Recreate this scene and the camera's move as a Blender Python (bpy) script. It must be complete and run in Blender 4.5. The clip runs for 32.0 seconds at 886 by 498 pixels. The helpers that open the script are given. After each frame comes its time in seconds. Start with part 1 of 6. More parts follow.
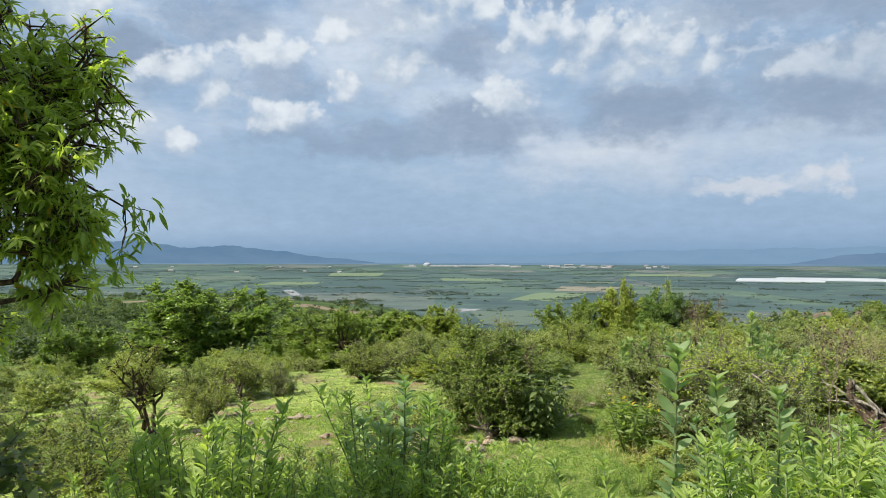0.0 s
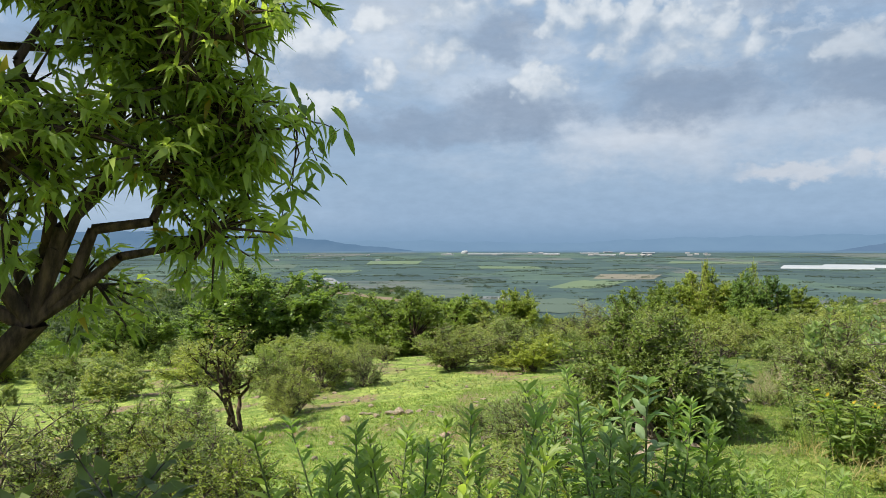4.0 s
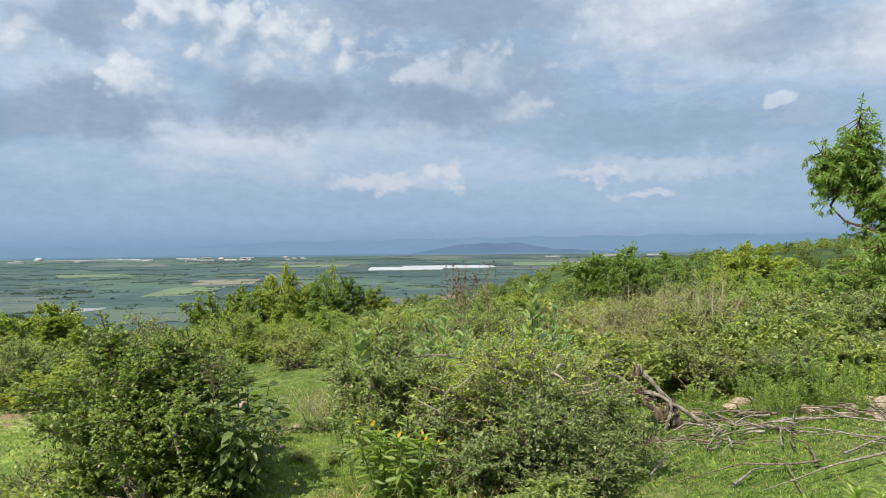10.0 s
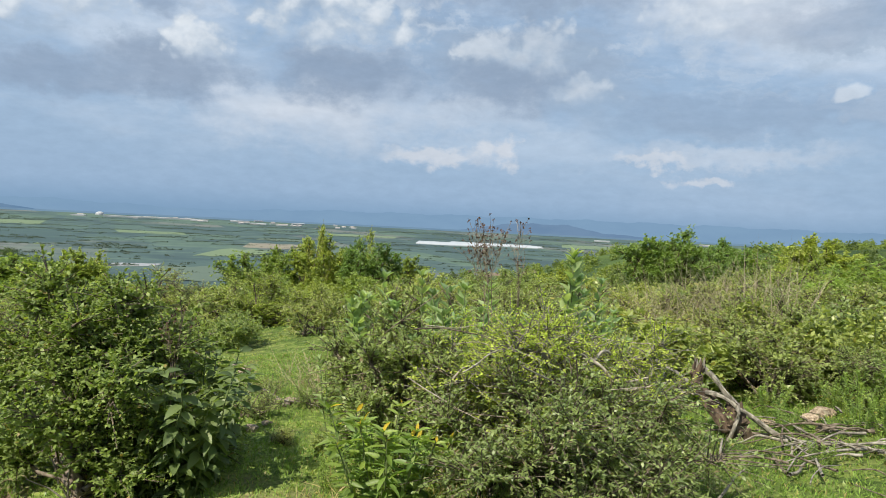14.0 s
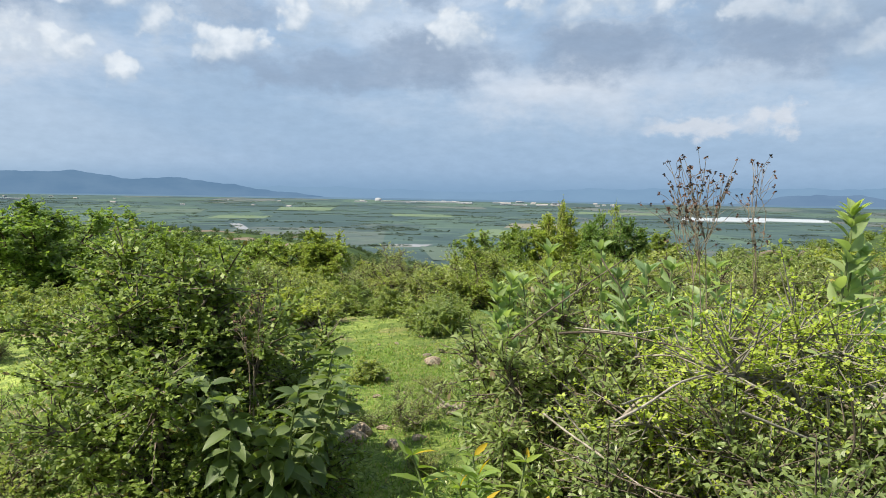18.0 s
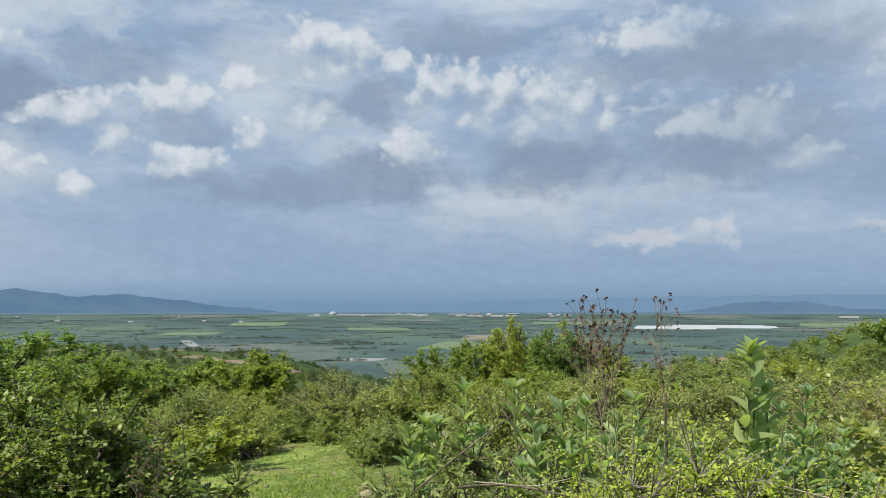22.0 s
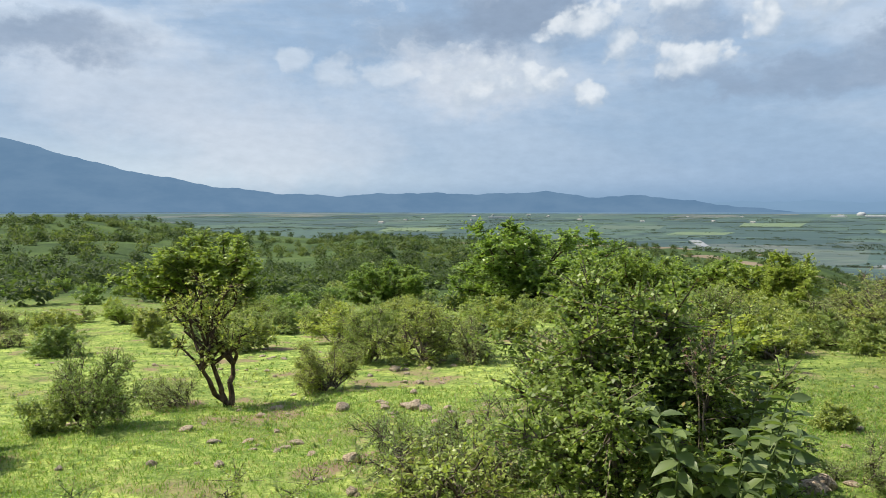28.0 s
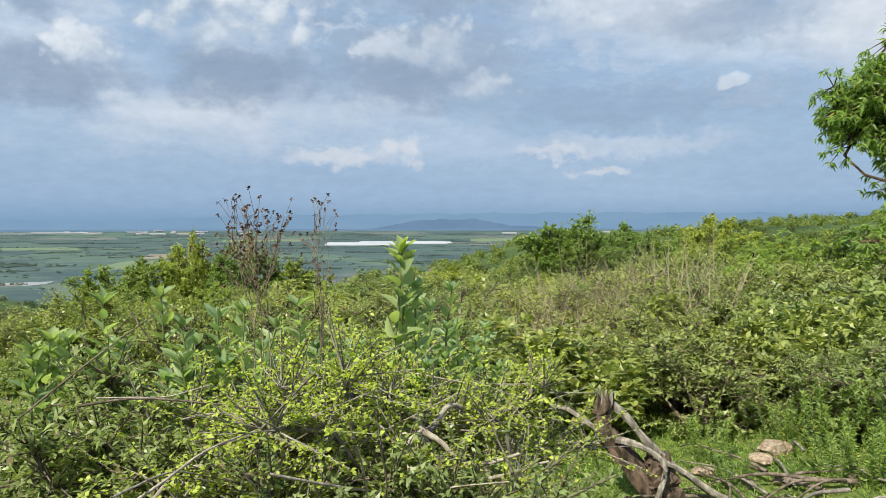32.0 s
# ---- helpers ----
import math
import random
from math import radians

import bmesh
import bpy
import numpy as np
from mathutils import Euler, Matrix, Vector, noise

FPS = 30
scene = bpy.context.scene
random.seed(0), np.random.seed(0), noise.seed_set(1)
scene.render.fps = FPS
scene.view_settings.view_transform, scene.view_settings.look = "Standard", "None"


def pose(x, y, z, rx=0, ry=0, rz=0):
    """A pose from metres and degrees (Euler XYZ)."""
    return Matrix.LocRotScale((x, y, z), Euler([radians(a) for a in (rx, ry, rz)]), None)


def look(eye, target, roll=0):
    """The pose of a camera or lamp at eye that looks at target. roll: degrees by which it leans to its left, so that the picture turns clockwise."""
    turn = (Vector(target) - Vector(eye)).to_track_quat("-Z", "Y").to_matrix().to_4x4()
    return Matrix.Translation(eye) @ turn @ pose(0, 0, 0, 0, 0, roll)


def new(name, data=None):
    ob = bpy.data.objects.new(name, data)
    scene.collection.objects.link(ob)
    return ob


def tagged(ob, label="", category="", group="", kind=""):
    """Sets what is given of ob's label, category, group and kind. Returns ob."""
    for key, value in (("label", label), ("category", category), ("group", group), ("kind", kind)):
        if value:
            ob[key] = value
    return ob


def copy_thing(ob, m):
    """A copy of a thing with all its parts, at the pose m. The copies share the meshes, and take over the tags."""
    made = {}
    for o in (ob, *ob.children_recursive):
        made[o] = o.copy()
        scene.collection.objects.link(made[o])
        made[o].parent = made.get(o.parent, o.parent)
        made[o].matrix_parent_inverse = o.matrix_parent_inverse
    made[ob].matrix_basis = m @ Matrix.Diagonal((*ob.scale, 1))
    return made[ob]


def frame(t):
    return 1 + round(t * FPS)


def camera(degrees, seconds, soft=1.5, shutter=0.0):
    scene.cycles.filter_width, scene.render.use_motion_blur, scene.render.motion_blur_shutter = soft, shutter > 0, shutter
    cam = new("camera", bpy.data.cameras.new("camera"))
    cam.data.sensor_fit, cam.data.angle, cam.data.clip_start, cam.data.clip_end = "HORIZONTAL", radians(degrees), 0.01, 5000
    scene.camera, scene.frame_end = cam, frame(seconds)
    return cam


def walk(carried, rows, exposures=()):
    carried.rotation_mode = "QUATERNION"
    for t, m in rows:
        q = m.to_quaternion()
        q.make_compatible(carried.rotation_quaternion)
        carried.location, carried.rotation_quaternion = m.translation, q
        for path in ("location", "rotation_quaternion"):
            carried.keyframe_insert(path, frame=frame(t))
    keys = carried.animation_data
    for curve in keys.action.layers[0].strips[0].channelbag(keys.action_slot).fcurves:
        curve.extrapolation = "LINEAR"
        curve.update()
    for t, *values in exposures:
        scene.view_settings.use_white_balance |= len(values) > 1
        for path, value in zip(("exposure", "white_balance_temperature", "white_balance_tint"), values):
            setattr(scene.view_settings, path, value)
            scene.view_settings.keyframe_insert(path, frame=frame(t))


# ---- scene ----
cam = camera(62.12, 32.0, soft=0.75)
# seconds, eye x, y, z, heading (clockwise from +y), pitch, lean to the right
PATH = [
    (0.0, 0.000, 0.000, 2.000, -0.00, 0.87, -0.16),
    (0.5, -0.072, 0.051, 2.011, -2.70, 0.89, -0.73),
    (1.0, -0.165, 0.186, 2.000, -6.69, 0.52, -0.61),
    (1.5, -0.307, 0.388, 1.975, -9.02, 0.51, -1.22),
    (2.0, -0.385, 0.590, 1.941, -9.74, 0.06, -1.55),
    (2.5, -0.528, 0.805, 1.921, -9.45, 0.05, 0.08),
    (3.0, -0.722, 0.972, 1.898, -8.43, 0.07, 0.02),
    (3.5, -0.915, 1.133, 1.863, -6.36, 0.05, -0.01),
    (4.0, -1.051, 1.332, 1.814, -2.92, -0.07, 0.05),
    (4.5, -1.074, 1.614, 1.751, 2.23, -0.35, 1.00),
    (5.0, -0.916, 2.033, 1.681, 9.41, -0.85, -0.22),
    (5.5, -0.836, 2.445, 1.672, 17.52, -1.54, -0.65),
    (6.0, -0.718, 2.597, 1.669, 24.75, -2.32, -0.70),
    (6.5, -0.489, 2.744, 1.674, 30.57, -3.02, -0.48),
    (7.0, -0.306, 2.894, 1.642, 34.19, -3.46, 0.04),
    (7.5, -0.128, 3.064, 1.666, 34.02, -3.31, 0.91),
    (8.0, -0.016, 3.123, 1.684, 27.50, -2.79, 1.56),
    (8.5, 0.024, 3.136, 1.698, 22.10, -1.98, 1.72),
    (9.0, 0.017, 3.126, 1.716, 21.99, -0.80, 1.65),
    (9.5, 0.022, 3.135, 1.721, 24.76, 0.11, 1.19),
    (10.0, 0.038, 3.127, 1.725, 27.55, 0.13, 0.63),
    (10.5, 0.088, 3.127, 1.709, 30.67, -0.14, 0.10),
    (11.0, 0.173, 3.176, 1.684, 33.51, -0.56, -0.25),
    (11.5, 0.220, 3.312, 1.678, 35.50, -0.87, -0.45),
    (12.0, 0.264, 3.421, 1.667, 35.15, -1.38, -0.85),
    (12.5, 0.374, 3.539, 1.618, 31.85, -2.07, -1.74),
    (13.0, 0.511, 3.681, 1.595, 28.80, -2.45, -2.30),
    (13.5, 0.596, 3.874, 1.594, 26.58, -2.08, -2.72),
    (14.0, 0.688, 4.012, 1.558, 23.85, -1.77, -2.89),
    (14.5, 0.819, 4.173, 1.545, 20.96, -2.18, -2.48),
    (15.0, 0.875, 4.344, 1.542, 17.53, -3.07, -1.99),
    (15.5, 0.991, 4.468, 1.515, 14.17, -4.25, -1.43),
    (16.0, 1.116, 4.659, 1.519, 10.59, -4.85, -0.05),
    (16.5, 1.245, 4.875, 1.522, 7.28, -5.00, 0.03),
    (17.0, 1.372, 5.075, 1.507, 4.72, -4.84, -0.04),
    (17.5, 1.492, 5.217, 1.476, 3.41, -4.48, -1.06),
    (18.0, 1.599, 5.256, 1.448, 3.82, -4.08, -1.02),
    (18.5, 1.679, 5.342, 1.469, 4.79, -2.69, -1.15),
    (19.0, 1.696, 5.367, 1.491, 4.47, -0.95, -1.10),
    (19.5, 1.735, 5.270, 1.523, 3.16, 0.89, -1.08),
    (20.0, 1.791, 5.218, 1.552, 2.05, 2.28, -1.03),
    (20.5, 1.799, 5.210, 1.562, 1.77, 3.21, -0.85),
    (21.0, 1.769, 5.188, 1.562, 2.64, 3.93, -0.52),
    (21.5, 1.787, 5.233, 1.567, 4.39, 4.38, -0.19),
    (22.0, 1.797, 5.252, 1.572, 7.20, 4.68, -0.01),
    (22.5, 1.814, 5.231, 1.566, 11.58, 4.67, 0.25),
    (23.0, 1.844, 5.202, 1.556, 16.82, 4.24, 0.47),
    (23.5, 1.910, 5.198, 1.544, 23.06, 3.26, 0.68),
    (24.0, 1.978, 5.330, 1.533, 25.81, 2.02, 0.24),
    (24.5, 1.924, 5.330, 1.525, 16.86, 0.72, -0.17),
    (25.0, 1.842, 5.292, 1.526, 1.89, -0.48, -0.17),
    (25.5, 1.757, 5.285, 1.506, -12.08, -1.81, -0.23),
    (26.0, 1.705, 5.239, 1.499, -23.88, -3.20, -0.25),
    (26.5, 1.680, 5.156, 1.490, -32.63, -4.59, -0.82),
    (27.0, 1.662, 5.098, 1.518, -36.28, -4.75, -0.04),
    (27.5, 1.653, 5.075, 1.545, -35.49, -4.11, 0.01),
    (28.0, 1.657, 5.099, 1.547, -30.87, -3.11, -0.03),
    (28.5, 1.679, 5.189, 1.520, -23.08, -2.17, -0.45),
    (29.0, 1.723, 5.364, 1.473, -12.75, -1.73, 0.29),
    (29.5, 1.912, 5.464, 1.545, -5.12, -1.66, 0.94),
    (30.0, 1.853, 5.352, 1.528, 3.51, -1.85, 0.97),
    (30.5, 1.884, 5.366, 1.527, 11.72, -1.86, 1.22),
    (31.0, 1.940, 5.367, 1.530, 20.59, -1.97, 1.06),
    (31.5, 1.995, 5.366, 1.524, 28.06, -1.89, 1.06),
    (32.0, 1.977, 5.352, 1.506, 30.85, -1.77, 0.10),
]


def eye_pose(x, y, z, yaw, pitch, lean):
    a, b = radians(yaw), radians(pitch)
    way = Vector((math.sin(a) * math.cos(b), math.cos(a) * math.cos(b), math.sin(b)))
    eye = Vector((x, y, z))
    return look(eye, eye + way, -lean)


walk(cam, [(row[0], eye_pose(*row[1:])) for row in PATH], exposures=[(0.0, 0.37), (3.5, 0.33), (5.0, 0.27), (6.0, 0.38), (7.3, 0.5), (9.0, 0.36), (16.0, 0.37), (18.0, 0.45), (19.0, 0.36), (20.5, 0.19), (22.5, 0.17), (24.0, 0.31), (26.0, 0.38), (32.0, 0.4)])
# ---- sky and sun ----
SUN_AZ, SUN_EL = -118.0, 50.0


class Nodes:
    """Short ways to add and link shader nodes."""

    def __init__(self, tree):
        self.tree = tree
        tree.nodes.clear()

    def add(self, kind, **props):
        n = self.tree.nodes.new(kind)
        for k, v in props.items():
            setattr(n, k, v)
        return n

    def put(self, socket, value):
        if isinstance(value, bpy.types.NodeSocket):
            self.tree.links.new(value, socket)
        else:
            socket.default_value = value

    def math(self, op, a, b=0.0, clamp=False):
        n = self.add("ShaderNodeMath", operation=op, use_clamp=clamp)
        self.put(n.inputs[0], a), self.put(n.inputs[1], b)
        return n.outputs[0]

    def vec(self, op, a, b=(0, 0, 0)):
        n = self.add("ShaderNodeVectorMath", operation=op)
        self.put(n.inputs[0], a), self.put(n.inputs[1], b)
        return n.outputs["Value"] if op in ("LENGTH", "DOT_PRODUCT") else n.outputs[0]

    def step(self, v, lo, hi, to0=0.0, to1=1.0, smooth=True):
        n = self.add("ShaderNodeMapRange", interpolation_type="SMOOTHSTEP" if smooth else "LINEAR")
        self.put(n.inputs[0], v)
        for i, x in enumerate((lo, hi, to0, to1)):
            self.put(n.inputs[1 + i], x)
        return n.outputs[0]

    def noise(self, vector, scale, detail=4.0, rough=0.55, dist=0.0):
        n = self.add("ShaderNodeTexNoise")
        if vector is not None:
            self.put(n.inputs["Vector"], vector)
        for k, v in (("Scale", scale), ("Detail", detail), ("Roughness", rough), ("Distortion", dist)):
            self.put(n.inputs[k], v)
        return n

    def mix(self, f, a, b, blend="MIX"):
        n = self.add("ShaderNodeMix", data_type="RGBA", blend_type=blend)
        self.put(n.inputs[0], f), self.put(n.inputs[6], a), self.put(n.inputs[7], b)
        return n.outputs[2]

    def ramp(self, f, stops):
        n = self.add("ShaderNodeValToRGB")
        self.put(n.inputs[0], f)
        el = n.color_ramp.elements
        while len(el) < len(stops):
            el.new(0.5)
        for e, (at, col) in zip(el, stops):
            e.position, e.color = at, (*col, 1)
        return n.outputs[0]


def cloud_heaps():
    """How thick the heaped cloud is at an azimuth and elevation in degrees: swollen heads with a knobbly outline."""
    tree = bpy.data.node_groups.new("cloud_heaps", "ShaderNodeTree")
    tree.interface.new_socket("Vector", in_out="INPUT", socket_type="NodeSocketVector")
    tree.interface.new_socket("Value", in_out="OUTPUT", socket_type="NodeSocketFloat")
    N = Nodes(tree)
    at = N.add("NodeGroupInput").outputs[0]
    drift = N.noise(at, 0.34, 3.5, 0.55).outputs["Color"]
    bent_at = N.vec("ADD", at, N.vec("MULTIPLY", N.vec("SUBTRACT", drift, (0.5, 0.5, 0.5)), (2.0, 1.5, 0.0)))
    knobs = N.add("ShaderNodeTexVoronoi", feature="SMOOTH_F1")
    N.put(knobs.inputs["Vector"], N.vec("MULTIPLY", bent_at, (1.0, 1.15, 0.0)))
    knobs.inputs["Scale"].default_value, knobs.inputs["Smoothness"].default_value, knobs.inputs["Detail"].default_value, knobs.inputs["Roughness"].default_value = 0.62, 0.3, 2.0, 0.5
    fine = N.noise(at, 1.5, 6.0, 0.62).outputs["Fac"]
    field = -1.0
    # azimuth, elevation, half width, half height of each head
    middle = ((-1.1, 18.7, 4.2, 2.1), (-3.4, 20.4, 1.3, 1.5), (6.5, 17.4, 2.4, 1.6), (15.2, 15.1, 5.7, 2.5), (11.0, 15.7, 2.8, 2.2), (-3.2, 14.8, 3.6, 2.0), (-7.4, 13.3, 1.4, 1.3), (-13.1, 15.3, 2.6, 1.2), (4.8, 12.7, 2.2, 1.6),
              (-20.1, 13.8, 2.8, 1.4), (-17.3, 12.1, 1.6, 2.0), (-12.6, 11.0, 3.0, 1.3), (-19.6, 8.6, 1.3, 1.1), (-26.9, 17.2, 3.3, 1.6), (-8.0, 17.0, 1.6, 0.9))
    edges = ((9.4, 17.3, 1.6, 1.3), (12.2, 17.0, 1.8, 1.3), (15.0, 16.6, 1.9, 1.3), (17.8, 15.8, 1.9, 1.4), (19.8, 14.4, 1.6, 1.3), (-1.4, 20.3, 1.5, 1.1), (1.1, 19.7, 1.6, 1.1), (3.3, 18.9, 1.5, 1.0), (5.5, 18.0, 1.4, 1.0))
    sides = ((26.9, 13.4, 2.9, 1.5), (31.0, 13.3, 2.7, 2.3), (33.5, 10.9, 2.9, 1.4), (52.3, 10.6, 0.9, 0.5), (42.6, 15.8, 4.4, 2.4), (61.7, 12.6, 4.2, 2.2), (46.9, 17.2, 4.0, 1.4), (-42.0, 11.0, 1.1, 0.8),
             (-39.0, 10.1, 2.3, 1.0), (-35.0, 10.1, 2.0, 0.9), (-27.8, 9.6, 3.6, 2.1), (-23.6, 9.8, 2.1, 1.3), (24.0, 20.0, 4.0, 1.4), (-47.0, 16.0, 4.0, 1.2))
    for a, e, w, h in middle + edges + sides:
        n = N.add("ShaderNodeVectorMath", operation="MULTIPLY_ADD")
        N.put(n.inputs[0], bent_at)
        n.inputs[1].default_value, n.inputs[2].default_value = (1.0 / (w * 1.5), 1.0 / (h * 1.55), 0), (-a / (w * 1.5), (0.2 * h - e) / (h * 1.55), 0)
        field = N.math("MAXIMUM", field, N.math("SUBTRACT", 1.0, N.vec("LENGTH", n.outputs[0])))
    swell = N.math("MULTIPLY", N.math("SUBTRACT", 0.52, knobs.outputs["Distance"]), 0.42)
    swell = N.math("ADD", swell, N.math("MULTIPLY", N.math("SUBTRACT", fine, 0.5), 0.24))
    out = N.add("NodeGroupOutput")
    N.put(out.inputs[0], N.math("ADD", field, swell))
    return tree


def build_world():
    world = bpy.data.worlds.new("sky")
    scene.world = world
    world.use_nodes = True
    N = Nodes(world.node_tree)
    sky = N.add("ShaderNodeTexSky", sky_type="NISHITA", sun_disc=False)
    sky.sun_elevation, sky.sun_rotation = radians(SUN_EL), radians(SUN_AZ)
    sky.air_density, sky.dust_density, sky.ozone_density = 1.3, 2.0, 2.0
    way = N.vec("NORMALIZE", N.add("ShaderNodeTexCoord").outputs["Generated"])
    xyz = N.add("ShaderNodeSeparateXYZ")
    N.put(xyz.inputs[0], way)
    x, y, z = xyz.outputs
    # azimuth and elevation in degrees
    az = N.math("MULTIPLY", N.math("ARCTAN2", x, y), 57.2958)
    el = N.math("MULTIPLY", N.math("ARCSINE", z), 57.2958)
    comb = N.add("ShaderNodeCombineXYZ")
    N.put(comb.inputs[0], az), N.put(comb.inputs[1], el)
    flat = comb.outputs[0]
    stretch = N.vec("MULTIPLY", flat, (0.1, 0.22, 0.1))
    # wide grey veils between lighter gaps
    veil = N.noise(N.vec("MULTIPLY", flat, (0.035, 0.12, 0.1)), 1.0, 6.0, 0.55, 0.3).outputs["Fac"]
    blue = N.mix(0.88, sky.outputs[0], (3.3, 4.5, 6.3, 1))
    light = (6.3, 6.9, 7.9, 1)
    grey = (3.3, 3.95, 5.0, 1)
    high = N.step(el, 3.0, 16.0)
    col = N.mix(N.math("MULTIPLY", N.step(veil, 0.44, 0.62), N.math("ADD", N.math("MULTIPLY", high, 0.6), 0.25)), blue, light)
    col = N.mix(N.math("MULTIPLY", N.step(veil, 0.47, 0.33), N.math("MULTIPLY", high, 0.75)), col, grey)
    # haze over the plain, paler towards the sun
    lowband = N.step(el, 7.0, 0.5)
    side = N.step(az, -10.0, -60.0)
    hazecol = N.mix(side, (3.0, 4.2, 5.9, 1), (6.9, 7.7, 8.2, 1))
    col = N.mix(N.math("MULTIPLY", lowband, 0.75), col, hazecol)
    # soft coordinates for the grey banks and the veils
    billow = N.noise(N.vec("MULTIPLY", flat, (0.1, 0.13, 0.1)), 2.6, 7.0, 0.6).outputs["Color"]
    warped = N.vec("ADD", flat, N.vec("MULTIPLY", N.vec("SUBTRACT", billow, (0.5, 0.5, 0.5)), (9.0, 5.5, 0.0)))

    def blob(a, e, w, h):
        n = N.add("ShaderNodeVectorMath", operation="MULTIPLY_ADD")
        N.put(n.inputs[0], warped)
        n.inputs[1].default_value, n.inputs[2].default_value = (1.0 / w, 1.0 / h, 0), (-a / w, -e / h, 0)
        return N.vec("LENGTH", n.outputs[0])

    # broken layer of cloud higher up
    layer = N.noise(N.vec("MULTIPLY", warped, (0.06, 0.14, 0.1)), 1.3, 7.0, 0.6).outputs["Fac"]
    col = N.mix(N.math("MULTIPLY", N.step(layer, 0.50, 0.64), N.math("MULTIPLY", high, 0.6)), col, (6.1, 6.6, 7.4, 1))
    col = N.mix(N.math("MULTIPLY", N.step(layer, 0.48, 0.36), N.math("MULTIPLY", high, 0.6)), col, (3.5, 4.4, 5.6, 1))
    # pale patches and pinkish low cloud: azimuth, elevation, half width, half height, strength
    for a, e, w, h, k in ((-28.0, 10.0, 7.0, 3.0, 0.75), (9.7, 8.5, 5.0, 2.2, 0.35), (-6.4, 18.3, 4.5, 2.4, 0.5), (13.2, 7.6, 7.5, 2.6, 0.4), (-44.0, 4.5, 10.0, 3.2, 0.5),
                          (-53.0, 8.5, 10.0, 3.8, 0.45), (44.8, 6.2, 8.5, 0.9, 0.4), (45.0, 16.0, 8.0, 3.0, 0.6), (62.0, 13.0, 6.0, 3.4, 0.7), (20.0, 9.0, 12.0, 2.0, 0.3)):
        col = N.mix(N.math("MULTIPLY", N.step(blob(a, e, w, h), 1.3, 0.3), k), col, (6.7, 6.9, 7.5, 1))
    # grey banks under and between the heaps
    for a, e, w, h, k in ((-25.7, 14.2, 6.5, 2.4, 0.95), (3.5, 10.6, 5.0, 2.4, 0.85), (-4.0, 9.4, 6.0, 1.8, 0.7), (15.6, 11.2, 6.5, 2.6, 0.85), (-11.5, 9.4, 4.0, 1.2, 0.6), (28.0, 11.0, 6.5, 2.3, 0.75), (-17.0, 17.3, 4.5, 2.0, 0.5),
                          (29.0, 18.0, 13.0, 2.4, 0.7), (1.6, 15.9, 4.5, 1.8, 0.7), (52.0, 14.8, 7.5, 1.6, 0.5), (-58.5, 11.4, 6.0, 1.9, 0.8), (-12.3, 13.2, 4.0, 1.2, 0.5), (9.0, 20.5, 7.0, 1.6, 0.5), (46.0, 9.0, 14.0, 1.6, 0.4)):
        col = N.mix(N.math("MULTIPLY", N.step(blob(a, e, w, h), 1.25, 0.4), k), col, (2.7, 3.4, 4.6, 1))
    # heaped cloud: a field of swollen heads, read twice, so that the sides towards the sun come out white and the undersides grey
    heaps = cloud_heaps()

    def heap_at(vector):
        g = N.add("ShaderNodeGroup")
        g.node_tree = heaps
        N.put(g.inputs[0], vector)
        return g.outputs[0]

    here = heap_at(flat)
    rise = N.math("SUBTRACT", here, heap_at(N.vec("ADD", flat, (-0.6, 1.2, 0.0))))
    shade = N.step(rise, -0.05, 0.78)
    cloud = N.mix(shade, (4.7, 5.4, 6.4, 1), (7.7, 7.9, 8.3, 1))
    # crisp on the sunlit tops, melting into the grey below
    body = N.step(N.math("ADD", here, N.math("MULTIPLY", shade, 0.35)), 0.05, 0.55)
    body = N.math("MULTIPLY", body, N.step(rise, -0.45, 0.25, 0.1, 0.92))
    dim = N.math("MULTIPLY", N.step(az, 20.0, 27.0, 0.95, 0.52), N.step(az, -24.0, -34.0, 1.0, 0.45))
    col = N.mix(N.math("MULTIPLY", body, dim), col, cloud)
    # small flat clouds low over the plain, faintly pink
    for a, e, w, h, k in ((22.5, 5.7, 4.6, 1.1, 0.6), (27.4, 6.1, 1.9, 1.2, 0.6), (39.7, 5.5, 4.2, 0.65, 0.5), (43.4, 4.3, 2.4, 0.5, 0.5)):
        col = N.mix(N.math("MULTIPLY", N.step(blob(a, e, w, h), 1.1, 0.35), k), col, (7.1, 7.0, 7.3, 1))
    fine = N.noise(stretch, 7.0, 6.0, 0.6).outputs["Fac"]
    col = N.mix(1.0, col, N.mix(fine, (0.83, 0.87, 0.885, 1), (1.08, 1.11, 1.11, 1)), "MULTIPLY")
    # deep blue air along the horizon
    col = N.mix(N.math("MULTIPLY", N.step(el, 2.6, -0.2), N.step(az, -62.0, -20.0, 0.35, 0.9)), col, (1.85, 3.1, 4.7, 1))
    bg = N.add("ShaderNodeBackground")
    N.put(bg.inputs[0], col), N.put(bg.inputs[1], 0.084)
    out = N.add("ShaderNodeOutputWorld")
    N.put(out.inputs[0], bg.outputs[0])


build_world()
sun_data = bpy.data.lights.new("sun", "SUN")
sun_data.energy, sun_data.angle, sun_data.color = 6.0, radians(0.8), (1.0, 0.93, 0.78)
sun = new("sun", sun_data)
_a, _e = radians(SUN_AZ), radians(SUN_EL)
SUN_WAY = Vector((math.sin(_a) * math.cos(_e), math.cos(_a) * math.cos(_e), math.sin(_e)))
sun.matrix_world = look(SUN_WAY * 50, (0, 0, 0))
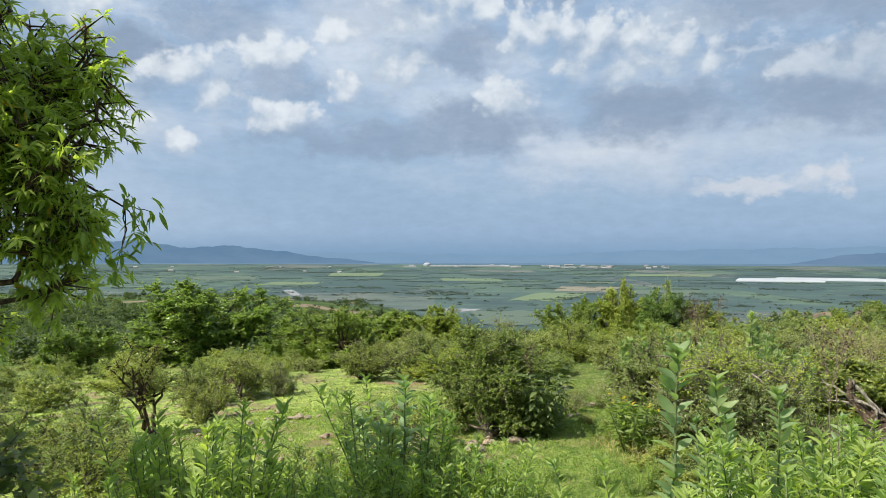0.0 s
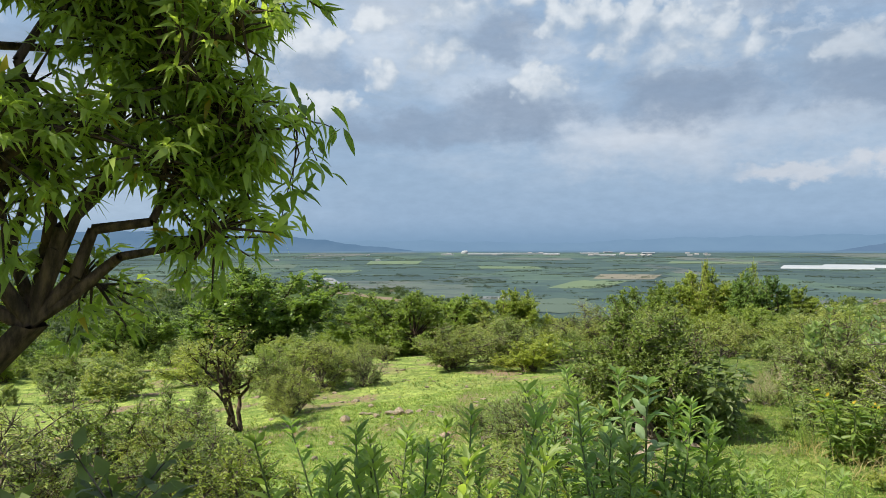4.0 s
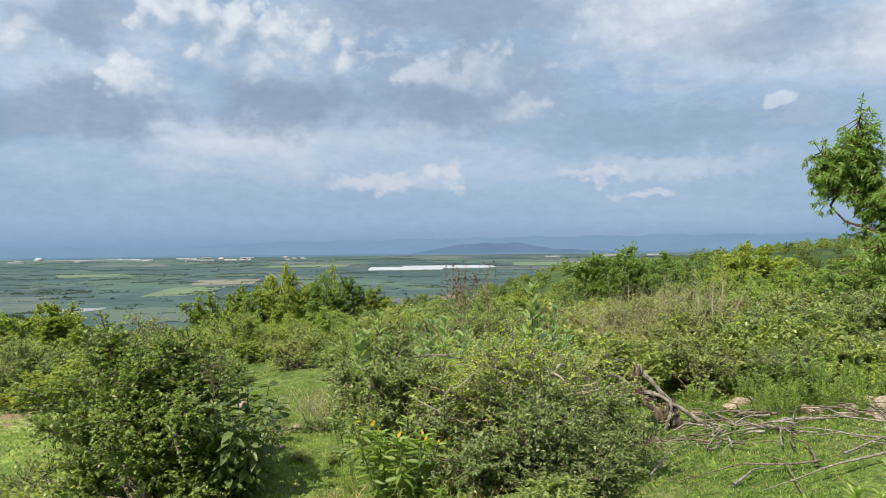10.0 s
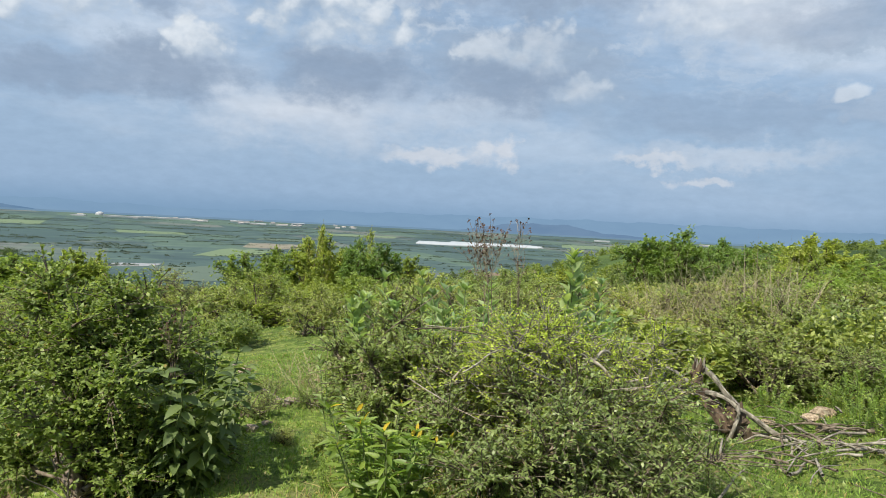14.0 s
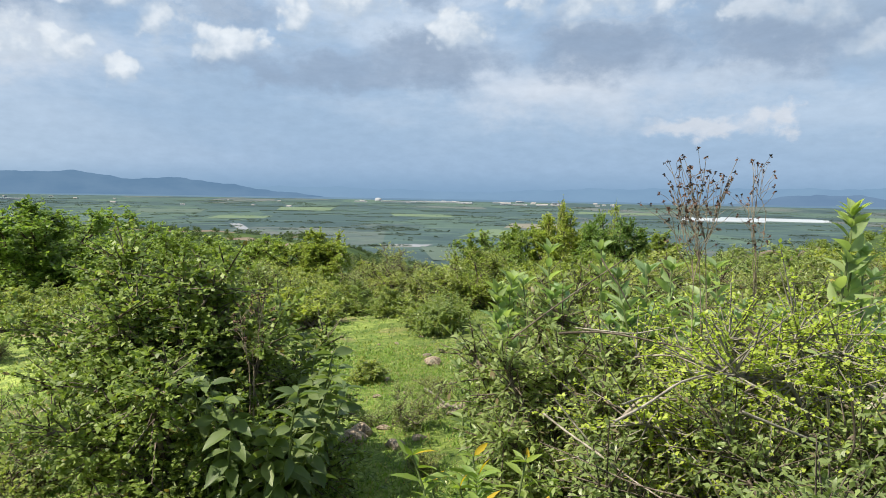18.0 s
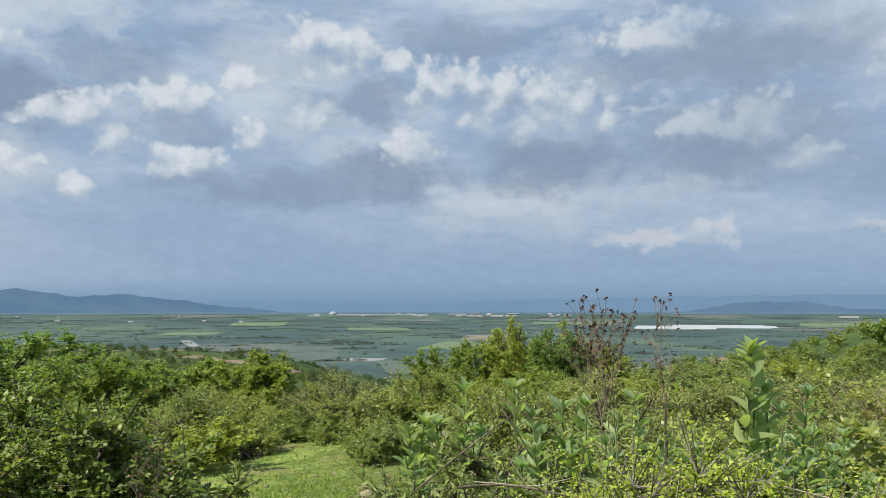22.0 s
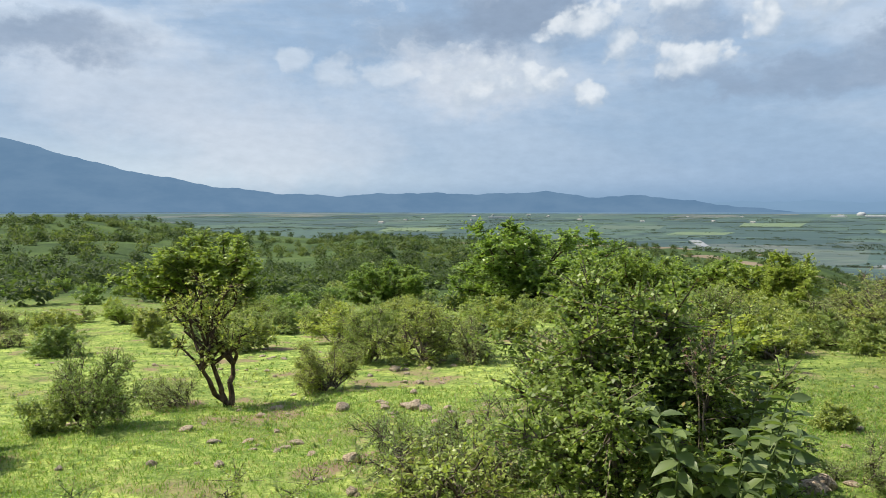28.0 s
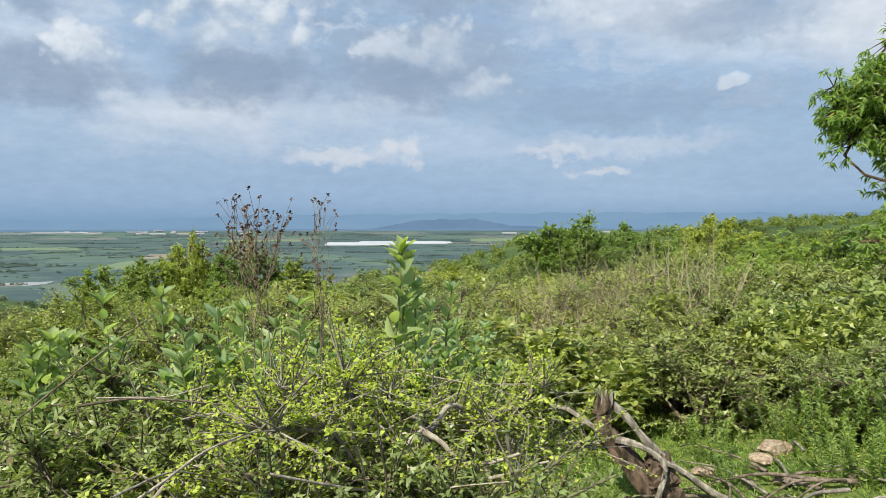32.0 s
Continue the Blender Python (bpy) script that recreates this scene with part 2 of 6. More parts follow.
# ---- materials ----
def material(name):
    m = bpy.data.materials.new(name)
    m.use_nodes = True
    return m, Nodes(m.node_tree)


def finish(N, shader):
    out = N.add("ShaderNodeOutputMaterial")
    N.put(out.inputs[0], shader)


def principled(N, color, rough=0.7, bump=None, strength=0.3, distance=0.02, spec=0.4):
    b = N.add("ShaderNodeBsdfPrincipled")
    N.put(b.inputs["Base Color"], color), N.put(b.inputs["Roughness"], rough)
    N.put(b.inputs["Specular IOR Level"], spec)
    if bump is not None:
        n = N.add("ShaderNodeBump")
        N.put(n.inputs["Strength"], strength), N.put(n.inputs["Distance"], distance), N.put(n.inputs["Height"], bump)
        N.put(b.inputs["Normal"], n.outputs[0])
    return b.outputs[0]


def leaf_mat(name, dark, light, gloss=0.4, glow=0.38, odd=None, odd_share=0.04):
    """Leaf: two greens told apart leaf by leaf, light coming through the blade."""
    m, N = material(name)
    isl = N.add("ShaderNodeNewGeometry").outputs["Random Per Island"]
    tone = N.math("ADD", N.math("MULTIPLY", isl, 0.75), N.math("MULTIPLY", N.add("ShaderNodeObjectInfo").outputs["Random"], 0.25))
    col = N.mix(tone, (*dark, 1), (*light, 1))
    if odd:
        col = N.mix(N.math("GREATER_THAN", N.math("FRACT", N.math("MULTIPLY", isl, 37.7)), 1.0 - odd_share), col, (*odd, 1))
    own = N.math("FRACT", N.math("MULTIPLY", N.add("ShaderNodeObjectInfo").outputs["Random"], 13.7))
    col = N.mix(1.0, col, N.mix(own, (0.84, 0.91, 0.97, 1), (1.2, 1.1, 0.97, 1)), "MULTIPLY")
    spots = N.noise(N.add("ShaderNodeTexCoord").outputs["Object"], 25.0, 2.0).outputs["Fac"]
    col = N.mix(N.math("MULTIPLY", spots, 0.5), col, (0.75, 0.78, 0.6, 1), "MULTIPLY")
    front = principled(N, col, gloss, spec=0.45)
    back = N.add("ShaderNodeBsdfTranslucent")
    N.put(back.inputs[0], N.mix(1.0, col, (1.8, 1.9, 0.85, 1), "MULTIPLY"))
    mixer = N.add("ShaderNodeMixShader")
    N.put(mixer.inputs[0], glow), N.put(mixer.inputs[1], front), N.put(mixer.inputs[2], back.outputs[0])
    finish(N, mixer.outputs[0])
    return m


def bark_mat(name, dark, light, scale=30.0):
    m, N = material(name)
    co = N.add("ShaderNodeTexCoord").outputs["Object"]
    a = N.noise(N.vec("MULTIPLY", co, (1, 1, 0.3)), scale, 6.0, 0.65).outputs["Fac"]
    b = N.noise(co, 3.0, 3.0).outputs["Fac"]
    col = N.mix(N.step(a, 0.35, 0.68), (*dark, 1), (*light, 1))
    col = N.mix(N.math("MULTIPLY", b, 0.5), col, (0.45, 0.42, 0.36, 1), "MULTIPLY")
    finish(N, principled(N, col, 0.85, a, 0.8, 0.01, 0.2))
    return m


def rock_mat(name, dark, light):
    m, N = material(name)
    co = N.add("ShaderNodeTexCoord").outputs["Object"]
    a = N.noise(co, 9.0, 8.0, 0.65).outputs["Fac"]
    b = N.noise(co, 2.5, 3.0).outputs["Fac"]
    col = N.mix(N.step(a, 0.35, 0.65), (*dark, 1), (*light, 1))
    col = N.mix(N.step(b, 0.55, 0.7), col, (0.30, 0.28, 0.22, 1))
    rnd = N.add("ShaderNodeObjectInfo").outputs["Random"]
    col = N.mix(0.5, col, N.mix(rnd, (0.75, 0.75, 0.78, 1), (1.15, 1.05, 0.95, 1)), "MULTIPLY")
    finish(N, principled(N, col, 0.9, a, 0.9, 0.03, 0.2))
    return m


def plain_mat(name, color, rough=0.6, vary=0.2, scale=8.0):
    m, N = material(name)
    a = N.noise(N.add("ShaderNodeTexCoord").outputs["Object"], scale, 5.0, 0.6).outputs["Fac"]
    col = N.mix(N.math("MULTIPLY", a, vary * 2), (*color, 1), (color[0] * 0.55, color[1] * 0.55, color[2] * 0.5, 1))
    finish(N, principled(N, col, rough, a, 0.2, 0.01))
    return m


def ground_mat():
    """Short pasture with bare earth near by; shrubland, fields and hedged plots further off."""
    m, N = material("pasture")
    pos = N.add("ShaderNodeNewGeometry").outputs["Position"]
    d = N.vec("LENGTH", N.vec("MULTIPLY", N.vec("SUBTRACT", pos, (2, 5.4, 0)), (1, 1, 0)))
    fine = N.noise(pos, 36.0, 7.0, 0.75).outputs["Fac"]
    mid = N.noise(pos, 1.1, 6.0, 0.62).outputs["Fac"]
    big = N.noise(pos, 0.22, 4.0, 0.55).outputs["Fac"]
    # grass dim on the +x side, brighter towards -x: fuller sun put into colour
    dim_grass = N.mix(N.step(fine, 0.38, 0.62), (0.07, 0.105, 0.028, 1), (0.165, 0.225, 0.062, 1))
    sunny_grass = N.mix(N.step(fine, 0.38, 0.62), (0.19, 0.245, 0.068, 1), (0.37, 0.46, 0.135, 1))
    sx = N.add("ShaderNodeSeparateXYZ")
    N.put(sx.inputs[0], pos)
    grass = N.mix(N.step(N.math("ADD", sx.outputs[0], N.math("MULTIPLY", big, 4.0)), 5.2, 0.8), dim_grass, sunny_grass)
    grass = N.mix(N.math("MULTIPLY", N.step(mid, 0.4, 0.65), 0.35), grass, (0.19, 0.2, 0.085, 1))
    patch = N.noise(pos, 3.3, 5.0, 0.65).outputs["Fac"]
    grass = N.mix(1.0, grass, N.mix(N.step(patch, 0.36, 0.64), (0.55, 0.64, 0.55, 1), (1.12, 1.08, 1.0, 1)), "MULTIPLY")
    sward = N.noise(pos, 11.0, 5.0, 0.7).outputs["Fac"]
    grass = N.mix(1.0, grass, N.mix(N.step(sward, 0.34, 0.66), (0.62, 0.68, 0.62, 1), (1.25, 1.2, 1.15, 1)), "MULTIPLY")
    soil = N.mix(fine, (0.15, 0.10, 0.065, 1), (0.32, 0.24, 0.165, 1))
    bare = N.math("MULTIPLY", N.step(N.math("ADD", mid, N.math("MULTIPLY", N.math("SUBTRACT", fine, 0.5), 0.25)), 0.53, 0.62), N.step(big, 0.36, 0.52))
    bare = N.math("MULTIPLY", bare, N.step(sx.outputs[0], 2.0, 0.2, 0.25, 1.0))
    near = N.mix(bare, grass, soil)
    # shrubland
    sc = N.noise(pos, 0.09, 8.0, 0.7).outputs["Fac"]
    shrub = N.ramp(sc, [(0.35, (0.022, 0.042, 0.016)), (0.5, (0.05, 0.08, 0.026)), (0.62, (0.072, 0.11, 0.03)), (0.75, (0.13, 0.12, 0.06))])
    # plots of the plain, with bluish distance haze mixed into their colours
    cells = N.add("ShaderNodeTexVoronoi", feature="F1", distance="CHEBYCHEV")
    N.put(cells.inputs["Vector"], N.vec("MULTIPLY", pos, (0.0042, 0.0016, 0.0))), N.put(cells.inputs["Scale"], 1.0)
    sep = N.add("ShaderNodeSeparateColor")
    N.put(sep.inputs[0], cells.outputs["Color"])
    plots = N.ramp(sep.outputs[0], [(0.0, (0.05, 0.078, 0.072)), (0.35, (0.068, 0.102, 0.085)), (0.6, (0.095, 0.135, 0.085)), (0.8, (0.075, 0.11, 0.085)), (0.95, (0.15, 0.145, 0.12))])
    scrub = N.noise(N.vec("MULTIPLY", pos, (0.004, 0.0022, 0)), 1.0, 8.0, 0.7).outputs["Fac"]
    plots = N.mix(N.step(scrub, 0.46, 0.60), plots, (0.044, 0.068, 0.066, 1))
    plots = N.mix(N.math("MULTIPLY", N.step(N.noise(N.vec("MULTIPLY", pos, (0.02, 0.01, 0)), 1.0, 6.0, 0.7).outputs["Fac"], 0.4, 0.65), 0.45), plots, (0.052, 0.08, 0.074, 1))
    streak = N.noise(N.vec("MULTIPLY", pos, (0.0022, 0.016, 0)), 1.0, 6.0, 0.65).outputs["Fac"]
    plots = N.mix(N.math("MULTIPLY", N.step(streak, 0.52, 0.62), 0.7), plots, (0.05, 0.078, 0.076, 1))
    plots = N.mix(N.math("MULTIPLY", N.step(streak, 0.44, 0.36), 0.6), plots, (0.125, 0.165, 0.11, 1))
    # blue cast of the painted haze over all plots
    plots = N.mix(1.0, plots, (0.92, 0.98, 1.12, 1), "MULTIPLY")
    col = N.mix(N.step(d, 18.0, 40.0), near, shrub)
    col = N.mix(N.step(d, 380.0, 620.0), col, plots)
    finish(N, principled(N, col, 0.95, N.math("ADD", fine, mid), 0.6, 0.03, 0.1))
    return m


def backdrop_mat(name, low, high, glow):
    """Far range with the blue of miles of air put into a dim glow, and faint folds."""
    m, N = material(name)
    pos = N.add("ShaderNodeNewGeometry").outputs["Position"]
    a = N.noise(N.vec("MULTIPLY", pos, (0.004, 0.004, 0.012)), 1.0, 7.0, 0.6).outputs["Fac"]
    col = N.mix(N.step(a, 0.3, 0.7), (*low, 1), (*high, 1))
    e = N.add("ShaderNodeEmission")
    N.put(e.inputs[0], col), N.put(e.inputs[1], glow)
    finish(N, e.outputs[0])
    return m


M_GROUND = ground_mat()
M_SHRUB = leaf_mat("shrub_leaf", (0.127, 0.169, 0.051), (0.336, 0.399, 0.116), odd=(0.22, 0.20, 0.07))
M_SHRUB2 = leaf_mat("shrub_leaf_grey", (0.150, 0.187, 0.074), (0.339, 0.394, 0.142), odd=(0.22, 0.17, 0.1))
M_TREE = leaf_mat("tree_leaf", (0.090, 0.145, 0.038), (0.240, 0.331, 0.075))
M_TREE2 = leaf_mat("tree_leaf_light", (0.138, 0.190, 0.040), (0.337, 0.389, 0.081))
M_LANCE = leaf_mat("lance_leaf", (0.123, 0.190, 0.053), (0.332, 0.431, 0.116), 0.4, 0.5, odd=(0.35, 0.28, 0.05), odd_share=0.01)
M_WEED = leaf_mat("weed_leaf", (0.143, 0.215, 0.067), (0.340, 0.444, 0.134), 0.5, 0.45, odd=(0.32, 0.27, 0.05), odd_share=0.02)
M_MILK = leaf_mat("broad_leaf", (0.158, 0.237, 0.122), (0.331, 0.423, 0.215), 0.5, 0.45)
M_DARK = leaf_mat("dark_broad_leaf", (0.078, 0.118, 0.045), (0.163, 0.215, 0.083), 0.5, 0.38)
M_LIME = leaf_mat("lime_leaf", (0.305, 0.360, 0.062), (0.596, 0.622, 0.112), 0.5, 0.45)
M_YELLOW = leaf_mat("yellowing_leaf", (0.105, 0.165, 0.04), (0.25, 0.34, 0.07), 0.5, 0.4, odd=(0.5, 0.36, 0.03), odd_share=0.035)
M_STRAW = leaf_mat("dry_grass", (0.290, 0.246, 0.131), (0.522, 0.435, 0.246), 0.7, 0.25)
M_PINK = leaf_mat("dry_stalks", (0.22, 0.16, 0.12), (0.46, 0.37, 0.27), 0.7, 0.25)
M_GRASS = leaf_mat("grass_blade", (0.083, 0.160, 0.028), (0.188, 0.307, 0.055), 0.6, 0.3, odd=(0.28, 0.24, 0.11), odd_share=0.1)
M_BARK = bark_mat("grey_bark", (0.07, 0.055, 0.04), (0.24, 0.20, 0.16))
M_BARK2 = bark_mat("brown_bark", (0.04, 0.028, 0.02), (0.15, 0.10, 0.07))
M_DEAD = bark_mat("bleached_wood", (0.13, 0.118, 0.10), (0.36, 0.335, 0.285))
M_STUMP = bark_mat("stump_wood", (0.035, 0.027, 0.02), (0.18, 0.13, 0.095), 26.0)
M_SEED = bark_mat("seed_head", (0.05, 0.03, 0.022), (0.2, 0.12, 0.09))
M_STEM = plain_mat("green_stem", (0.13, 0.17, 0.06))
M_ROCK = rock_mat("pale_stone", (0.20, 0.155, 0.115), (0.47, 0.39, 0.30))
# hedge green muted towards blue, distance haze put into the leaf colour
M_HEDGE = leaf_mat("hazed_far_foliage", (0.049, 0.072, 0.070), (0.072, 0.100, 0.085), 0.8, 0.3)
M_LEAFY = leaf_mat("leafy_shrub_leaf", (0.123, 0.175, 0.056), (0.332, 0.379, 0.120), odd=(0.3, 0.27, 0.08), odd_share=0.03)
# hill foliage darkened in its colour, as under cloud
M_HILL = leaf_mat("dimmed_hill_foliage", (0.044, 0.070, 0.031), (0.083, 0.118, 0.044), 0.7, 0.4)
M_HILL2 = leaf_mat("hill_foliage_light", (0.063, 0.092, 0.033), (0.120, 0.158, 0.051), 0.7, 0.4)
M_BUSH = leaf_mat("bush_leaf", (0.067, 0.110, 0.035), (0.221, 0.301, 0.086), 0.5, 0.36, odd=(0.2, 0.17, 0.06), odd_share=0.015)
# the same hill foliage with sunlight put into its colour
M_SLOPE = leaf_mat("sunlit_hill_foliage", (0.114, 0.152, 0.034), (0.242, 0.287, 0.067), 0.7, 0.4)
M_TWIG = bark_mat("dry_stalk", (0.14, 0.11, 0.08), (0.36, 0.30, 0.22))

M_PALE = bark_mat("pale_limb", (0.22, 0.19, 0.155), (0.5, 0.45, 0.38))
# ---- ground: one sheet from the hilltop to the horizon ----
CX, CY, EYE = 2.0, 5.4, 1.5
RADII = (20, 40, 80, 160, 300)
FALL = {  # heading: degrees above or below eye level at these distances
    -180: (-4, -1.5, 0, 1, 1), -100: (-5, -3, -1.5, -0.5, -0.3), -60: (-7.5, -5.5, -3.3, -1.6, -0.6), -40: (-8.5, -6.5, -4.5, -3.0, -2.2),
    -20: (-9, -7.5, -5.6, -3.9, -2.6), -8: (-9, -8, -6.6, -4.9, -3.2), 4: (-9, -9, -8.2, -7.2, -6.0), 15: (-8.5, -8, -7.2, -6.4, -6.4),
    28: (-8, -6.6, -5, -3.8, -5), 40: (-7.5, -5, -2.7, -1.2, -2.0), 57: (-6.5, -3.3, -1.0, 0.3, 0.2), 75: (-6, -2.3, 0.0, 1.0, 1.0),
    110: (-5, -2, 0, 1, 1), 180: (-4, -1.5, 0, 1, 1)}
_AZ = np.array(sorted(FALL))
_EL = np.array([FALL[a] for a in _AZ], float)
_EL = np.concatenate([_EL, (_EL[:, 4] * 0.55 - 4.5 * 0.45)[:, None], np.tile((-4.1, -1.45, -0.42, -0.2), (len(_AZ), 1))], 1)
_LR = np.log(np.array(RADII + (520, 1000, 2300, 3800, 4800)))


def ground(x, y):
    """Height of the ground at x, y (numbers or arrays)."""
    x, y = np.asarray(x, float), np.asarray(y, float)
    dx, dy = x - CX, y - CY
    r = np.maximum(np.hypot(dx, dy), 0.01)
    az = np.degrees(np.arctan2(dx, dy))
    i = np.clip(np.searchsorted(_AZ, az) - 1, 0, len(_AZ) - 2)
    f = (az - _AZ[i]) / (_AZ[i + 1] - _AZ[i])
    f = f * f * (3 - 2 * f)
    lr = np.clip(np.log(r), _LR[0], _LR[-1])
    j = np.clip(np.searchsorted(_LR, lr) - 1, 0, len(_LR) - 2)
    g = (lr - _LR[j]) / (_LR[j + 1] - _LR[j])
    e = (_EL[i, j] * (1 - g) + _EL[i, j + 1] * g) * (1 - f) + (_EL[i + 1, j] * (1 - g) + _EL[i + 1, j + 1] * g) * f
    far = EYE + r * np.tan(np.radians(e))
    near = 0.4 + 0.06 * x - 0.056 * y
    w = np.clip((r - 11) / 17, 0, 1)
    w = w * w * (3 - 2 * w)
    bumps = 0.03 * np.sin(x * 2.1 + 0.7 * y) * np.sin(y * 1.7 - 0.4 * x) + 0.05 * np.sin(x * 0.7 + 1.0) * np.cos(y * 0.6)
    rolls = np.clip((r - 30) / 60, 0, 1) * np.clip((900 - r) / 500, 0, 1) * (1.2 * np.sin(x * 0.05 + 1) * np.sin(y * 0.043) + 0.5 * np.sin(x * 0.13 + y * 0.1))
    return near * (1 - w) + far * w + bumps * np.clip(1.5 - r / 40, 0, 1) + rolls


def mesh_object(name, verts, faces, mat, parent=None, smooth=False):
    me = bpy.data.meshes.new(name)
    fast_mesh(me, np.asarray(verts, np.float32), faces)
    if smooth:
        me.polygons.foreach_set("use_smooth", np.ones(len(me.polygons), bool))
    me.materials.append(mat)
    ob = new(name, me)
    ob.parent = parent
    return ob


def fast_mesh(me, v, f):
    """Fill a mesh from an array of points and an array of triangles or of quads."""
    f = np.asarray(f, np.int32)
    n, k = f.shape
    me.vertices.add(len(v))
    me.vertices.foreach_set("co", np.ascontiguousarray(v, np.float32).ravel())
    me.loops.add(n * k)
    me.loops.foreach_set("vertex_index", f.ravel())
    me.polygons.add(n)
    me.polygons.foreach_set("loop_start", np.arange(0, n * k, k, dtype=np.int32))
    me.update(calc_edges=True)


def part(name, bm, mat, parent, label=""):
    """Link a bmesh as one mesh object under a thing or a part."""
    me = bpy.data.meshes.new(name)
    bm.to_mesh(me)
    bm.free()
    me.materials.append(mat)
    ob = new(name, me)
    ob.parent = parent
    if label:
        ob["label"] = label
    return ob


def build_ground():
    na = 288
    rings = np.concatenate([[0.0], np.geomspace(0.35, 4850, 150)])
    az = np.radians(np.arange(na) * 360 / na)
    X = CX + np.outer(rings, np.sin(az))
    Y = CY + np.outer(rings, np.cos(az))
    V = np.stack([X, Y, ground(X, Y)], -1).reshape(-1, 3)
    i, j = np.meshgrid(np.arange(len(rings) - 1), np.arange(na), indexing="ij")
    a, b = i * na + j, i * na + (j + 1) % na
    F = np.stack([a, a + na, b + na, b], -1).reshape(-1, 4)
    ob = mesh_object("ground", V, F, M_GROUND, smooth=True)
    tagged(ob, "short green pasture with bare earth, falling to a wide farmed plain", "ground", kind="structure")


build_ground()


def ridge(name, label, pts, dist, mat, depth=-2.0, rough=0.06, seed=1):
    """A far range: a crest line over headings and degrees of elevation, with a sloping face and body behind."""
    rng = np.random.default_rng(seed)
    a = np.arange(pts[0][0], pts[-1][0], 0.12)
    e = np.interp(a, [p[0] for p in pts], [p[1] for p in pts])
    e = e + rough * sum(np.sin(a * f + rng.uniform(0, 6)) / f ** 0.8 for f in (1.3, 2.9, 5.3, 11.0)) * np.clip(e + 0.6, 0.1, 1)
    rows = []
    for share, back in ((0.0, -120), (0.35, -60), (0.7, -20), (1.0, 0), (0.0, 200)):
        el = depth + (e - depth) * share
        r = dist + back
        rows.append(np.stack([CX + r * np.sin(np.radians(a)), CY + r * np.cos(np.radians(a)), EYE + r * np.tan(np.radians(el))], -1))
    V = np.concatenate(rows)
    n = len(a)
    F = [(k * n + i, k * n + i + 1, (k + 1) * n + i + 1, (k + 1) * n + i) for k in range(len(rows) - 1) for i in range(n - 1)]
    ob = mesh_object(name, V, F, mat)
    tagged(ob, label, "mountain", kind="structure")


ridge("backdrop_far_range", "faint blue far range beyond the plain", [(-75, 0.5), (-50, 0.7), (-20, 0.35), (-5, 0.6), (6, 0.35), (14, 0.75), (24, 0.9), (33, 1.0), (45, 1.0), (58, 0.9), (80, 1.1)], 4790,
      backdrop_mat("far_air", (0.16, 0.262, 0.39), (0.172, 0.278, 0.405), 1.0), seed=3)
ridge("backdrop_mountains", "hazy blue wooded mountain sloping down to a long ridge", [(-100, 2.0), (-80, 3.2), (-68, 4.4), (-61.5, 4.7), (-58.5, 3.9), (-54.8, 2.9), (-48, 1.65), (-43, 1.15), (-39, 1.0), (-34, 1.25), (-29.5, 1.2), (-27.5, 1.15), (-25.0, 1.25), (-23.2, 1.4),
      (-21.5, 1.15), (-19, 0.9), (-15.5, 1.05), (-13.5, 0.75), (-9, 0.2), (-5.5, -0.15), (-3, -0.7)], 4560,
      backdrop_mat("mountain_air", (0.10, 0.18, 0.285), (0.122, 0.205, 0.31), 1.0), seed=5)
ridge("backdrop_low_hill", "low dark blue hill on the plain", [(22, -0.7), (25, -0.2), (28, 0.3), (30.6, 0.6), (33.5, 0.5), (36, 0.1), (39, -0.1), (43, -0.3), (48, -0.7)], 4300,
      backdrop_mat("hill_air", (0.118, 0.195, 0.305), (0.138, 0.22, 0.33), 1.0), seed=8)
# low glowing strip added to stand for blue haze over the far plain
ridge("backdrop_plain_edge", "added strip of blue haze at the edge of the far plain", [(-100, -0.3), (-40, -0.28), (0, -0.2), (40, -0.2), (90, -0.2)], 4150,
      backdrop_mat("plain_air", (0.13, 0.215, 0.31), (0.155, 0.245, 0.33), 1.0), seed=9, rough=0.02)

# ---- plants: builders ----
def unit(v):
    return v / np.maximum(np.linalg.norm(v, axis=-1, keepdims=True), 1e-9)


def leaves(P, D, L, W, rng, fold=0.25, curl=0.15, wide=0.45, full=False):
    """Bent pointed leaves: base points, directions, lengths, widths. Returns points and triangles. Full ones have a midrib and rounded sides."""
    n = len(P)
    D = unit(D)
    up = rng.normal(0, 0.45, (n, 3)) + (0, 0, 1.0)
    side = unit(np.cross(D, up))
    nor = np.cross(side, D)
    L, W = np.broadcast_to(L, n)[:, None], np.broadcast_to(W, n)[:, None]
    tip = P + D * L - nor * L * curl
    b = np.arange(n)[:, None]
    if full:
        rows = [P]
        for t, w in ((0.22, 0.40), (0.5, 0.5), (0.78, 0.3)):
            m = P + D * L * t - nor * L * curl * t * t
            s = side * W * w
            lift = nor * W * w * fold * 1.6
            rows += [m - s + lift, m, m + s + lift]
        V = np.stack(rows + [tip], 1).reshape(-1, 3)
        F = np.concatenate([b * 11 + f for f in ((0, 2, 1), (0, 3, 2), (1, 2, 4), (2, 5, 4), (2, 3, 5), (3, 6, 5), (4, 5, 7), (5, 8, 7), (5, 6, 8), (6, 9, 8), (7, 8, 10), (8, 9, 10))], 1).reshape(-1, 3)
        return V, F
    m = P + D * L * wide
    s = side * W * 0.5
    lift = nor * L * fold * 0.2
    V = np.stack([P, m - s + lift, tip, m + s + lift], 1).reshape(-1, 3)
    F = np.concatenate([b * 4 + (0, 3, 1), b * 4 + (1, 3, 2)], 1).reshape(-1, 3)
    return V, F


